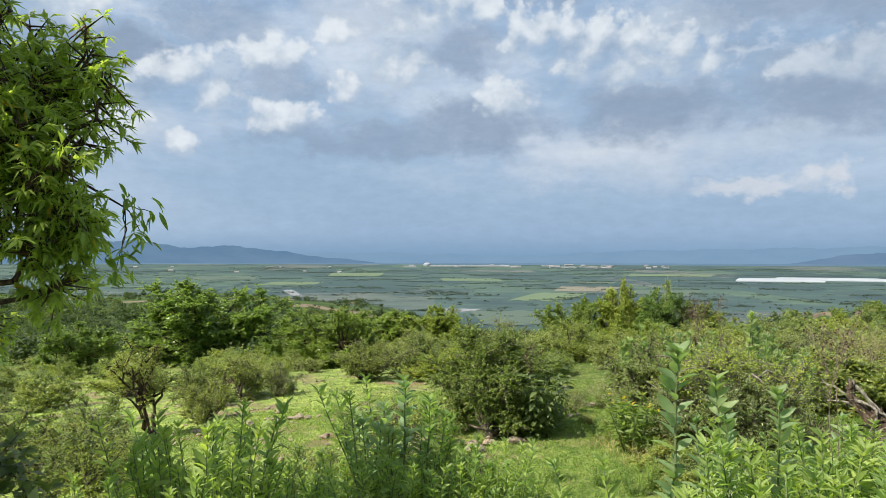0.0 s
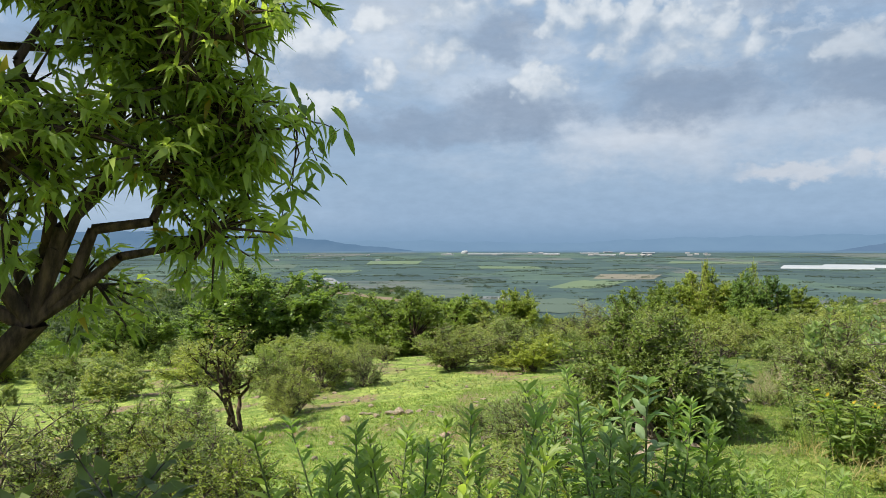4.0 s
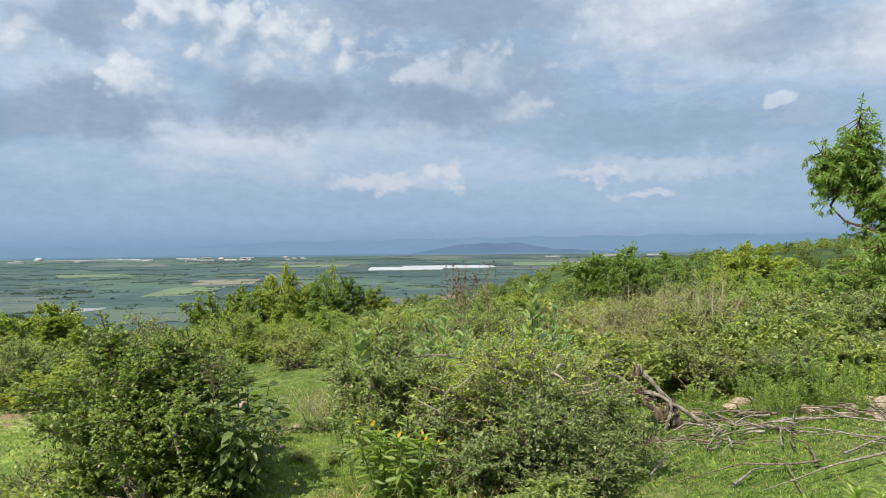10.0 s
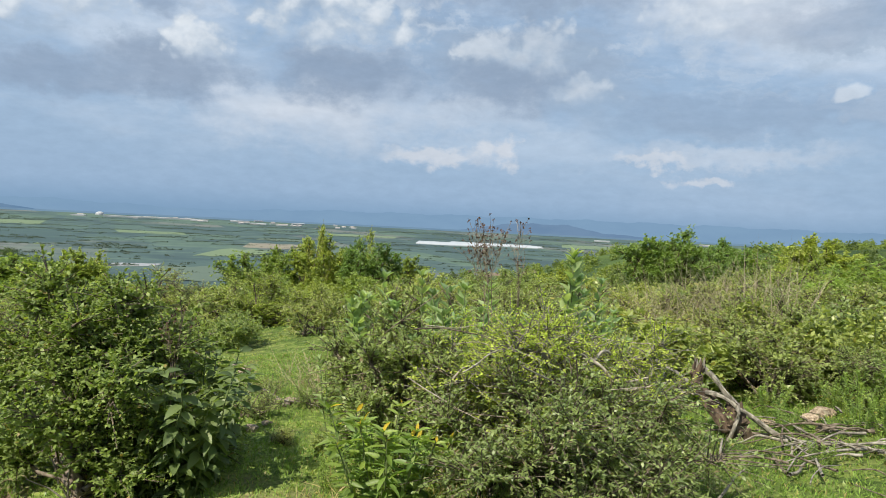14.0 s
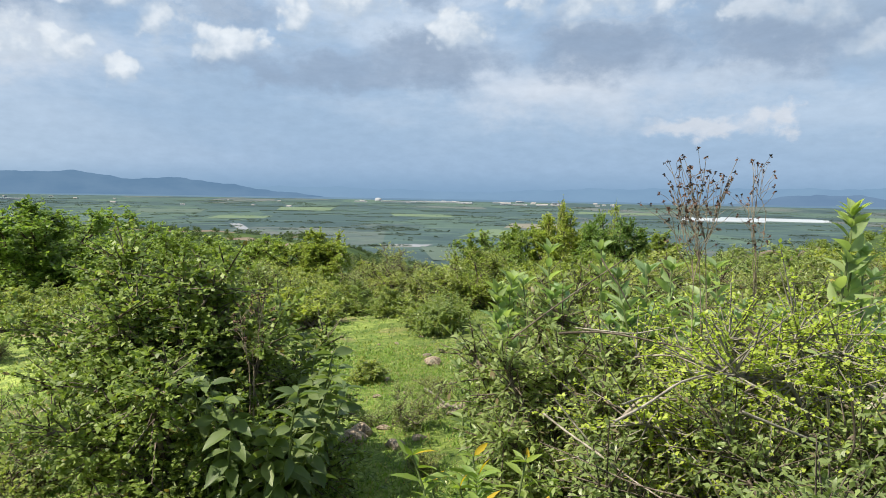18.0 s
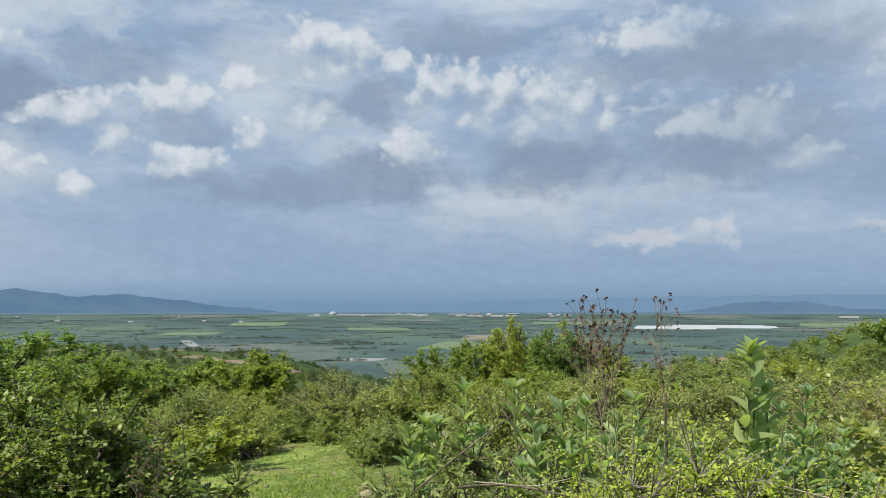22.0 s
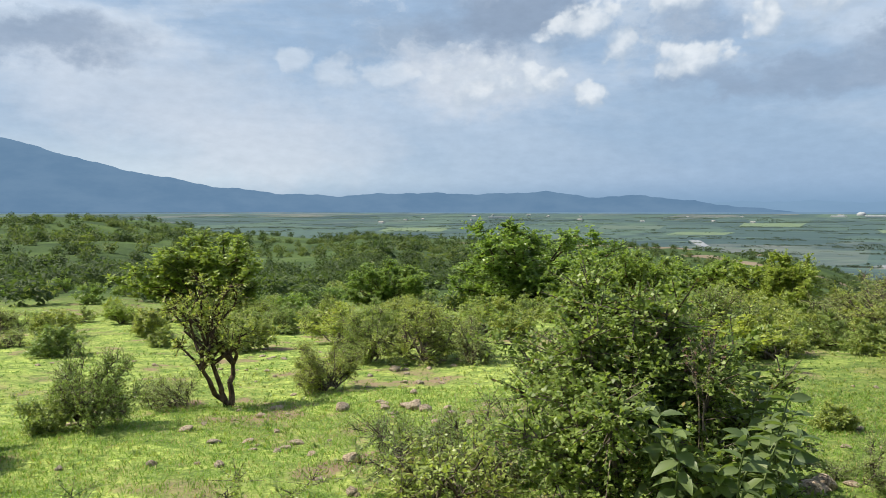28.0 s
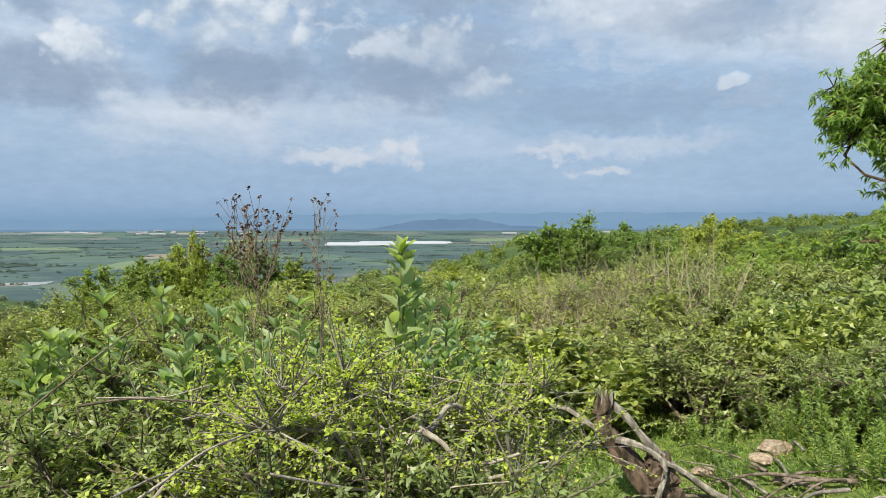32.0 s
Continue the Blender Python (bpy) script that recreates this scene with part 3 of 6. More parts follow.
def tubes(A, B, ra, rb, sides=4):
    """Tapered prisms from points A to points B."""
    n = len(A)
    d = unit(B - A)
    ref = np.where(np.abs(d[:, 2:3]) > 0.9, np.array([[1.0, 0, 0]]), np.array([[0, 0, 1.0]]))
    u = unit(np.cross(d, ref))
    w = np.cross(d, u)
    t = np.arange(sides) * 2 * np.pi / sides
    ring = u[:, None] * np.cos(t)[None, :, None] + w[:, None] * np.sin(t)[None, :, None]
    V = np.concatenate([A[:, None] + ring * np.broadcast_to(ra, n)[:, None, None], B[:, None] + ring * np.broadcast_to(rb, n)[:, None, None]], 1).reshape(-1, 3)
    k = np.arange(sides)
    q = np.stack([k, (k + 1) % sides, (k + 1) % sides + sides, k + sides], 1)
    F = (np.arange(n)[:, None, None] * 2 * sides + q[None]).reshape(-1, 4)
    return V, F


def path_tubes(paths, sides=5):
    """Tubes along bent limbs: (points, radii) each."""
    A, B, ra, rb = [], [], [], []
    for pts, rad in paths:
        A += list(pts[:-1]); B += list(pts[1:]); ra += list(rad[:-1]); rb += list(rad[1:])
    return tubes(np.array(A), np.array(B), np.array(ra), np.array(rb), sides)


def limb(p0, p1, r0, r1, rng, n=6, wiggle=0.08, sag=0.0):
    t = np.linspace(0, 1, n)[:, None]
    L = np.linalg.norm(p1 - p0)
    pts = p0 + (p1 - p0) * t + rng.normal(0, wiggle * L * 0.4, (n, 3)) * np.sin(np.pi * t) + np.array([0, 0, 1]) * sag * L * np.sin(np.pi * t)
    return pts, np.interp(t[:, 0], [0, 1], [r0, r1])


def woody(name, seed, H, R, stem=0.25, clumps=26, twigs=26, per=14, leaf=(0.05, 0.02), spread=0.42, mat=None, bark=None, trunks=1,
          flat=0.85, droop=0.0, bare=0.0, lean=(0, 0), hollow=0.45, shape=0.6, thin=1, lobes=None, tuft=False):
    """A shrub or tree: limbs from the root to clumps of twigs, leaves along each twig. Built at the origin, root at z = 0."""
    rng = np.random.default_rng(seed)
    root = new(name)
    # clump centres in an uneven egg, fuller outside
    u = unit(rng.normal(size=(clumps, 3)))
    rad = hollow + (1 - hollow) * rng.uniform(0, 1, clumps) ** 0.6
    c0 = stem * H + (H * (1 - stem)) * 0.5
    half = H * (1 - stem) * 0.5
    lump = 1 + 0.22 * np.sin(3 * np.arctan2(u[:, 1], u[:, 0]) + seed) + 0.12 * rng.normal(size=clumps)
    C = np.stack([u[:, 0] * R * shape * 1.35 * rad * lump, u[:, 1] * R * shape * 1.35 * rad * lump, c0 + u[:, 2] * half * flat * rad * lump], 1)
    C[:, 2] = np.maximum(C[:, 2], 0.1 * H + stem * H * 0.8)
    if stem < 0.2:  # branches that sweep down to the ground
        k = max(3, clumps // 4)
        ang = rng.uniform(0, 6.28, k)
        out = R * 0.8 * rng.uniform(0.5, 0.85, k)
        C[:k] = np.stack([out * np.cos(ang), out * np.sin(ang), H * rng.uniform(0.1, 0.34, k)], 1)
    if lobes:  # crown of several heads: centre and radius of each
        big = np.array(lobes)
        pick = rng.choice(len(big), clumps, p=big[:, 3] ** 2 / (big[:, 3] ** 2).sum())
        C = big[pick, :3] + u * (big[pick, 3] * rng.uniform(0.35, 0.85, clumps))[:, None] * (1, 1, 0.85)
        C[:, 2] = np.maximum(C[:, 2], 0.25)
    fork = np.array([0.0, 0.0, stem * H])
    paths, base = [], []
    tr = 0.03 * H ** 0.8
    for k in range(trunks):
        foot = np.array([rng.normal(0, 0.05 * R), rng.normal(0, 0.05 * R), -0.06]) if trunks > 1 else np.array([0, 0, -0.08])
        top = fork + (rng.normal(0, 0.2 * R, 3) * (1, 1, 0.2) if trunks > 1 else 0)
        rr = tr if trunks == 1 else tr * 0.6
        paths.append(limb(foot, top, rr * 1.25, rr * 0.8, rng, 6, 0.12))
        base.append(top)
    for k in range(clumps):
        b = base[k % trunks]
        if lobes:
            hub = big[pick[k], :3] * (1, 1, 0.8) + fork * (0, 0, 0.2)
            paths.append(limb(hub, C[k], tr * 0.22, tr * 0.07, rng, 5, 0.16, 0.04))
            continue
        paths.append(limb(b, C[k], tr * 0.5, tr * 0.12, rng, 5, 0.16, 0.04))
    for head in (lobes or ())[:9]:
        paths.append(limb(base[0], np.array(head[:3]) * (1, 1, 0.8) + fork * (0, 0, 0.2), tr * 0.36, tr * 0.12, rng, 6, 0.14, 0.05))
    V1, F1 = path_tubes(paths)
    # twigs
    n = clumps * twigs
    # twigs set along the outer part of each limb
    run = np.array([np.stack([np.interp(u, np.linspace(0, 1, 5), paths[trunks + k][0][:, i]) for i in range(3)], 1)
                    for k, u in enumerate(1 - (0.8 if lobes else 0.42) * rng.uniform(0, 1, (clumps, twigs)) ** 1.5)])
    cc = run.reshape(-1, 3)
    d = unit(rng.normal(size=(n, 3)) + unit(cc - fork) * 0.35 + (0, 0, 0.2 - droop))
    tl = spread * R * rng.uniform(0.3, 0.95, n)[:, None]
    p1 = cc + d * tl
    bend = np.array([0, 0, -1.0]) * droop * tl * 0.5
    V2, F2 = tubes(cc[::thin], (p1 + bend)[::thin], tr * 0.09 + 0.0012, tr * 0.03 + 0.0006, 3)
    V = np.concatenate([V1, V2])
    F = np.concatenate([F1, F2 + len(V1)])
    live = np.flatnonzero(rng.uniform(size=n) >= bare)
    cc, d, tl, bend = cc[live], d[live], tl[live], bend[live]
    t = rng.uniform(0.1, 1.04, (len(live), per)) ** 0.8
    if tuft:  # leaves in hanging bunches at the twig ends
        t = 1.0 - 0.3 * rng.uniform(0, 1, (len(live), per)) ** 2
    P = (cc[:, None] + (d * tl)[:, None] * t[..., None] + bend[:, None] * t[..., None] ** 2).reshape(-1, 3)
    # bring the whole to its height and width before the leaves go on, then lean it
    fit_to = np.array([R / np.percentile(np.hypot(P[:, 0], P[:, 1]), 97)] * 2 + [H / np.percentile(P[:, 2], 99.93)])

    if lobes:
        fit_to = np.ones(3)

    def settle(q):
        q = q * fit_to
        q[:, :2] += np.array(lean) * np.clip(q[:, 2:3] / (H * 0.6), 0, 1)
        return q

    D = (unit(rng.normal(size=(len(live), per, 3))) * (1, 1, 0.6) + d[:, None] * (0.55, 0.55, 0.35) + (0, 0, 0.1 - droop)).reshape(-1, 3)
    s = rng.uniform(0.65, 1.25, len(P))
    LV, LF = leaves(settle(P), D, leaf[0] * s, leaf[1] * s, rng, curl=0.32 if tuft else 0.15)
    mesh_object("trunk", settle(V), F, bark or M_BARK, root)
    mesh_object("crown", LV, LF, mat or M_SHRUB, root)
    return root


def stalks(name, seed, n, H, R, mat, pairs=9, leaf=(0.13, 0.04), lean=0.12, top=3, low=0.25, droop=0.0):
    """A tall weed: upright stalks, leaves set round each of them and a tuft at the tip."""
    rng = np.random.default_rng(seed)
    root = new(name)
    for k in range(n):
        P, D, L = [], [], []
        a, r = rng.uniform(0, 6.28), R * 0.4 * rng.uniform() ** 0.5
        foot = np.array([r * math.cos(a), r * math.sin(a), -0.03])
        h = H * rng.uniform(0.72, 1.0) if k else H
        tip = foot + np.array([math.cos(a), math.sin(a), 0]) * R * 0.6 * rng.uniform(0.3, 1) + rng.normal(0, lean * 0.3, 3) * (1, 1, 0) + (0, 0, h * 0.93)
        pts, rad = limb(foot, tip, 0.007, 0.003, rng, 6, 0.06)
        for j in range(pairs):
            t = low + (1 - low) * (j + 0.5) / pairs
            q = np.array([np.interp(t, np.linspace(0, 1, 6), pts[:, i]) for i in range(3)])
            for s in range(2 if t < 0.93 else top + 2):
                b = j * 1.9 + s * math.pi * (1 if t < 0.93 else 0.5) + rng.normal(0, 0.3)
                rise = 0.55 + 0.8 * max(0, t - 0.6) * 2 - droop
                P.append(q)
                D.append((math.cos(b), math.sin(b), rise + rng.normal(0, 0.2)))
                L.append(leaf[0] * rng.uniform(0.7, 1.15) * (1.0 if t < 0.9 else 0.8))
        V, F = path_tubes([(pts, rad)], 5)
        stem = mesh_object("stem", V, F, M_STEM, root)
        L = np.array(L)
        LV, LF = leaves(np.array(P), np.array(D, float), L, L * leaf[1] / leaf[0], rng, 0.3, 0.25, full=True)
        mesh_object("foliage", LV, LF, mat, stem)
    return root


def place(ob, x, y, turn=0.0, scale=1.0, tall=1.0, sink=0.0, copy=True):
    """Put a plant, or a copy of it, on the ground."""
    m = pose(x, y, float(ground(x, y)) - sink, 0, 0, turn) @ Matrix.Diagonal((scale, scale, scale * tall, 1))
    if copy:
        return copy_thing(ob, m)
    ob.matrix_basis = m
    return ob

# ---- far plain: plots, water, greenhouses, town ----
def reach(az, el):
    """Distance along a heading at which the plain is seen at this elevation."""
    r = np.geomspace(600, 4700, 3000)
    x, y = CX + r * math.sin(radians(az)), CY + r * math.cos(radians(az))
    e = np.degrees(np.arctan2(ground(x, y) - EYE, r))
    return float(np.interp(el, e, r))


def polar(az, r, lift=0.0):
    x, y = CX + r * math.sin(radians(az)), CY + r * math.cos(radians(az))
    return np.array([x, y, float(ground(x, y)) + lift])


def plot(name, label, category, az0, az1, el0, el1, mat, skew=0.0, lift=0.5):
    """A field or a sheet of water that lies on the plain."""
    na, nr = 14, 8
    V = []
    for j in range(nr):
        for i in range(na):
            a = az0 + (az1 - az0) * i / (na - 1) + skew * j / (nr - 1)
            edge = 0.05 * (el1 - el0) * math.sin(i * 1.3 + az0) * (1 if j in (0, nr - 1) else 0)
            V.append(polar(a, reach(a, el0 + (el1 - el0) * j / (nr - 1) + edge), lift))
    F = [(j * na + i, j * na + i + 1, (j + 1) * na + i + 1, (j + 1) * na + i) for j in range(nr - 1) for i in range(na - 1)]
    ob = mesh_object(name, V, F, mat)
    tagged(ob, label, category, kind="structure")


M_FIELD = plain_mat("crop_green", (0.115, 0.165, 0.092), 0.9, 0.2, 0.03)
M_FIELD2 = plain_mat("crop_dull", (0.08, 0.118, 0.09), 0.9, 0.3, 0.03)
M_TAN = plain_mat("fallow_tan", (0.19, 0.175, 0.135), 0.9, 0.2, 0.02)
M_WATER = plain_mat("muddy_water", (0.29, 0.28, 0.265), 0.25, 0.15, 0.02)
M_PLASTIC = plain_mat("white_plastic", (0.36, 0.39, 0.43), 0.5, 0.22, 0.03)
M_WHITE = plain_mat("whitewash", (0.31, 0.33, 0.36), 0.8, 0.2, 0.2)
M_ROOF = plain_mat("far_roof", (0.40, 0.36, 0.34), 0.8, 0.2, 0.2)
for a0, a1, e0, e1, mat, sk in (
        (8.5, 13.0, -2.35, -2.0, M_TAN, 0.6), (5.0, 9.0, -3.1, -2.5, M_FIELD, 2.2), (13.0, 18.5, -2.6, -2.2, M_FIELD2, 1.0),
        (-9.0, -5.0, -1.25, -1.0, M_FIELD, 0.4), (0.0, 4.6, -1.6, -1.42, M_FIELD, -0.3), (14.0, 20.0, -1.15, -1.0, M_FIELD, 0.3),
        (-36.0, -31.0, -1.75, -1.45, M_FIELD, 0.8), (-19.0, -14.5, -1.5, -1.25, M_FIELD2, 0.4), (33.0, 39.0, -1.2, -0.95, M_FIELD, 0.0),
        (-14.0, -10.0, -1.9, -1.7, M_FIELD, 0.8), (3.0, 9.0, -5.0, -3.9, M_FIELD2, -1.0), (9.5, 13.0, -1.75, -1.6, M_FIELD2, 0.3)):
    tan = mat is M_TAN
    plot("field", "fallow tan field on the plain" if tan else "green crop field on the plain", "field", a0, a1, e0, e1, mat, sk)
plot("pond", "pale muddy pond at the foot of the hill", "pond", -1.0, 2.2, -4.0, -3.78, M_WATER, 0.8)
plot("pond", "bright bend of a river on the plain", "river", -11.7, -10.9, -2.75, -2.3, M_WATER, -0.7)


def bank(az0, az1, r0, r1, width, mat, label):
    """A strip of bare earth along the shoulder of the hill."""
    n = 60
    V = []
    for i in range(n):
        f = i / (n - 1)
        a, r = az0 + (az1 - az0) * f, r0 + (r1 - r0) * f + 6 * math.sin(f * 9)
        w = width * (0.4 + 0.6 * abs(math.sin(f * 13 + az0)))
        for k in range(4):
            V.append(polar(a, r + w * k / 3, 0.35 if 0 < k < 3 else -0.4))
    F = [(i * 4 + k, i * 4 + 4 + k, i * 4 + 5 + k, i * 4 + 1 + k) for i in range(n - 1) for k in range(3)]
    tagged(mesh_object("bank", V, F, mat), label, "bank", kind="structure")


M_EARTH = plain_mat("bare_earth", (0.20, 0.155, 0.11), 0.95, 0.4, 0.3)
bank(-30, -7, 262, 290, 9, M_EARTH, "brown earth bank along the shoulder of the hill")
bank(-13, 0.5, 235, 190, 14, M_EARTH, "brown earth bank along the shoulder of the hill")
bank(-9, 2.5, 250, 215, 10, M_FIELD2, "grassy terrace along the shoulder of the hill")
bank(27, 31, 120, 118, 7, M_EARTH, "patch of bare earth on the far slope")


def greenhouse(az0, az1, el, rows, depth, label):
    root = new("greenhouse")
    r0 = reach((az0 + az1) / 2, el)
    a, b = polar(az0, r0), polar(az1, r0)
    root.location = a
    along = b - a
    L = np.linalg.norm(along[:2])
    ux, uy = along[0] / L, along[1] / L
    t = np.linspace(0, math.pi, 9)
    sec = np.stack([-np.cos(t) * depth * 0.5, np.sin(t) ** 0.7 * 2.6 + 1.9], 1)
    sec = np.concatenate([[(-depth * 0.5, 0)], sec, [(depth * 0.5, 0)]])
    for k in range(rows):
        V = []
        for end in (0.0, L * (1 - 0.05 * (k % 3))):
            for q, h in sec:
                off = depth * (k + 0.5) + q * 0.94
                x, y = ux * end - uy * off, uy * end + ux * off
                V.append((x, y, float(ground(a[0] + x, a[1] + y)) - a[2] + h - 1.0))
        n = len(sec)
        F = [(i, i + 1, n + i + 1, n + i) for i in range(n - 1)]
        mesh_object("tunnel", V, F, M_PLASTIC, root)
    tagged(root, label, "greenhouse", "white greenhouses on the plain")


greenhouse(21.7, 27.5, -1.46, 6, 34, "white plastic greenhouse tunnels on the plain")
greenhouse(24.2, 31.6, -1.36, 6, 32, "long white plastic greenhouse tunnels on the plain")


def house(x, y, L, W, H, turn, label):
    root = new("farm_building")
    root.matrix_basis = pose(x, y, float(ground(x, y)) - 0.5, 0, 0, turn)
    a, b = L / 2, W / 2
    V = [(-a, -b, 0), (a, -b, 0), (a, b, 0), (-a, b, 0), (-a, -b, H), (a, -b, H), (a, b, H), (-a, b, H), (-a, 0, H * 1.35), (a, 0, H * 1.35)]
    me = bpy.data.meshes.new("wall")
    me.from_pydata(V, [], [(0, 1, 5, 4), (2, 3, 7, 6), (1, 2, 6, 9, 5), (3, 0, 4, 8, 7)])
    me.materials.append(M_WHITE)
    new("wall", me).parent = root
    a, b, h = a * 1.03, b * 1.08, H + 0.15
    R = [(-a, -b, h), (a, -b, h), (a, 0, H * 1.35 + 0.3), (-a, 0, H * 1.35 + 0.3), (a, b, h), (-a, b, h)]
    roof = mesh_object("roof", R, [(0, 1, 2, 3), (3, 2, 4, 5)], M_WHITE if L > 60 else M_ROOF, root)
    tagged(root, label, "building", "buildings of the far town")


rng_town = np.random.default_rng(21)
for k in range(26):
    a = rng_town.uniform(-3, 17)
    r = rng_town.uniform(3500, 3950)
    x, y, _ = polar(a, r)
    big = k % 4 == 0
    house(x, y, rng_town.uniform(40, 90) if big else rng_town.uniform(12, 26), rng_town.uniform(10, 16), rng_town.uniform(4, 6), rng_town.uniform(-25, 25),
          "long white shed of the far town" if big else "small pale house of the far town")
for k in range(15):
    a = rng_town.uniform(-36, -8)
    x, y, _ = polar(a, rng_town.uniform(2700, 3700))
    house(x, y, rng_town.uniform(10, 24), rng_town.uniform(8, 12), rng_town.uniform(3.5, 5.5), rng_town.uniform(-40, 40), "small pale farmhouse on the plain")
for a0, r, L in ((-26.4, 3300, 110), (8.3, 3750, 90), (3.9, 3700, 150), (0.3, 3650, 170), (36, 3500, 70), (40.5, 3600, 90), (43.5, 3650, 60)):
    x, y, _ = polar(a0, r)
    house(x, y, L, 16, 5, -a0, "long white shed of the far town")


def dome():
    root = new("domed_hall")
    x, y, z = polar(-1.26, 3800)
    root.location = (x, y, z)
    t = np.linspace(0, math.pi / 2, 8)
    prof = [(19, 0), (19, 5)] + [(19 * math.cos(s), 5 + 11 * math.sin(s)) for s in t[1:-1]] + [(0.5, 16.4)]
    n = 24
    V = [(r * math.cos(2 * math.pi * i / n), r * math.sin(2 * math.pi * i / n), h) for r, h in prof for i in range(n)]
    F = [(k * n + i, k * n + (i + 1) % n, (k + 1) * n + (i + 1) % n, (k + 1) * n + i) for k in range(len(prof) - 1) for i in range(n)]
    mesh_object("roof", V, F, M_WHITE, root, True)
    tagged(root, "white domed hall of the far town", "building")


dome()

# ---- woods and hedges too far to count ----
def clump_field(name, label, pts, size, per, mat, seed, leaf=0.35):
    """Many rounded tufts of leaf-like flakes in one mesh: pts x, y and a size for each."""
    rng = np.random.default_rng(seed)
    n = len(pts)
    u = unit(rng.normal(size=(n, per, 3)))
    u[..., 2] = np.abs(u[..., 2])
    s = size[:, None, None]
    lump = rng.uniform(0.6, 1.0, (n, per, 1))
    base = np.stack([pts[:, 0], pts[:, 1], ground(pts[:, 0], pts[:, 1])], -1)
    P = (base[:, None] + u * s * lump * (1, 1, 0.9)).reshape(-1, 3)
    D = (u + rng.normal(0, 0.6, u.shape)).reshape(-1, 3)
    L = np.repeat(size, per) * leaf * rng.uniform(0.7, 1.4, n * per)
    V, F = leaves(P, D, L, L * 0.8, rng)
    ob = mesh_object(name, V, F, mat)
    tagged(ob, label, "shrubs", kind="stuff")


def ring_points(n, az0, az1, r0, r1, seed):
    rng = np.random.default_rng(seed)
    a = np.radians(rng.uniform(az0, az1, n))
    r = np.sqrt(rng.uniform(r0 * r0, r1 * r1, n))
    return np.stack([CX + r * np.sin(a), CY + r * np.cos(a)], -1), r, rng


def light_shrub(seed, H, R, clumps, per, leaf):
    """Leaf points and triangles of a small shrub for the far slopes."""
    rng = np.random.default_rng(seed)
    u = unit(rng.normal(size=(clumps, 3)))
    C = u * (R * 0.75, R * 0.75, H * 0.42) * rng.uniform(0.4, 1, (clumps, 1)) + (0, 0, H * 0.48)
    P = np.repeat(C, per, 0) + rng.normal(0, 0.17 * R, (clumps * per, 3))
    P[:, 2] = np.maximum(P[:, 2], 0.03)
    D = unit(P - np.repeat(C, per, 0)) + rng.normal(0, 0.5, P.shape)
    L = leaf * rng.uniform(0.6, 1.3, len(P))
    return leaves(P, D, L, L * 0.62, rng)


def slope_cover(name, label, pts, sizes, mat, seed, protos):
    """Shrubs past counting, joined into one mesh."""
    rng = np.random.default_rng(seed)
    VV, FF, n0 = [], [], 0
    for (x, y), s in zip(pts, sizes):
        V, F = protos[rng.integers(len(protos))]
        t = rng.uniform(0, 6.28)
        c, d = math.cos(t), math.sin(t)
        k = s * rng.uniform(0.9, 1.35)
        VV.append(np.stack([(V[:, 0] * c - V[:, 1] * d) * k + x, (V[:, 0] * d + V[:, 1] * c) * k + y, V[:, 2] * s + float(ground(x, y)) - 0.05], 1))
        FF.append(F + n0)
        n0 += len(V)
    ob = mesh_object(name, np.concatenate(VV), np.concatenate(FF), mat)
    tagged(ob, label, "shrubs", kind="stuff")


FINE = [light_shrub(s, 1.5, 1.1, 24, 16, 0.24) for s in (71, 72, 73)]
COARSE = [light_shrub(s, 1.5, 1.15, 15, 14, 0.33) for s in (74, 75, 76)]
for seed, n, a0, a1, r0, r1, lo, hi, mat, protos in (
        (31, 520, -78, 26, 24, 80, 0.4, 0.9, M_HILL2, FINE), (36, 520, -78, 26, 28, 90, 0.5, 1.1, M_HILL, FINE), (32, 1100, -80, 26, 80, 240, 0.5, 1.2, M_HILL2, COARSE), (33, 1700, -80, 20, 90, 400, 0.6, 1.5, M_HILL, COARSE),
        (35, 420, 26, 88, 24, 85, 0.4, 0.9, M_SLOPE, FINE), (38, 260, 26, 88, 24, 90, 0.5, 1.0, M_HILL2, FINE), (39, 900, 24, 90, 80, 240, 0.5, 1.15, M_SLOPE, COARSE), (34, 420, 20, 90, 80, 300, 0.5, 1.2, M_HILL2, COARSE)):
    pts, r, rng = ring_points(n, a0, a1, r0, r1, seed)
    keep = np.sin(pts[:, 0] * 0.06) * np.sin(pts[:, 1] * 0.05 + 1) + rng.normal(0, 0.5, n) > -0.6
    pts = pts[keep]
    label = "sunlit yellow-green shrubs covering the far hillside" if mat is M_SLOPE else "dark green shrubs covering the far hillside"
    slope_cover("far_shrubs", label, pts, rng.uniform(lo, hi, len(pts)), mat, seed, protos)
# hedges and tree lines of the plain
hp, hs = [], []
rng_h = np.random.default_rng(40)
for k in range(430):
    a, e = rng_h.uniform(-58, 46), -0.6 - 3.6 * rng_h.uniform() ** 1.8
    r = reach(a, e)
    p = polar(a, r)
    w = rng_h.uniform(0.5, 4.0)
    tilt = rng_h.uniform(-0.25, 0.25)
    for q in np.arange(-w / 2, w / 2, 0.0035 * 57.3 * 10 / (r ** 0.5)):
        if rng_h.uniform() < 0.3 + 0.3 * math.sin(q * 5 + k):
            continue
        rr = r * (1 + tilt * q / 57.3 + rng_h.normal(0, 0.004))
        hp.append((CX + rr * math.sin(radians(a + q)), CY + rr * math.cos(radians(a + q))))
        hs.append(rng_h.uniform(0.8, 2.6))
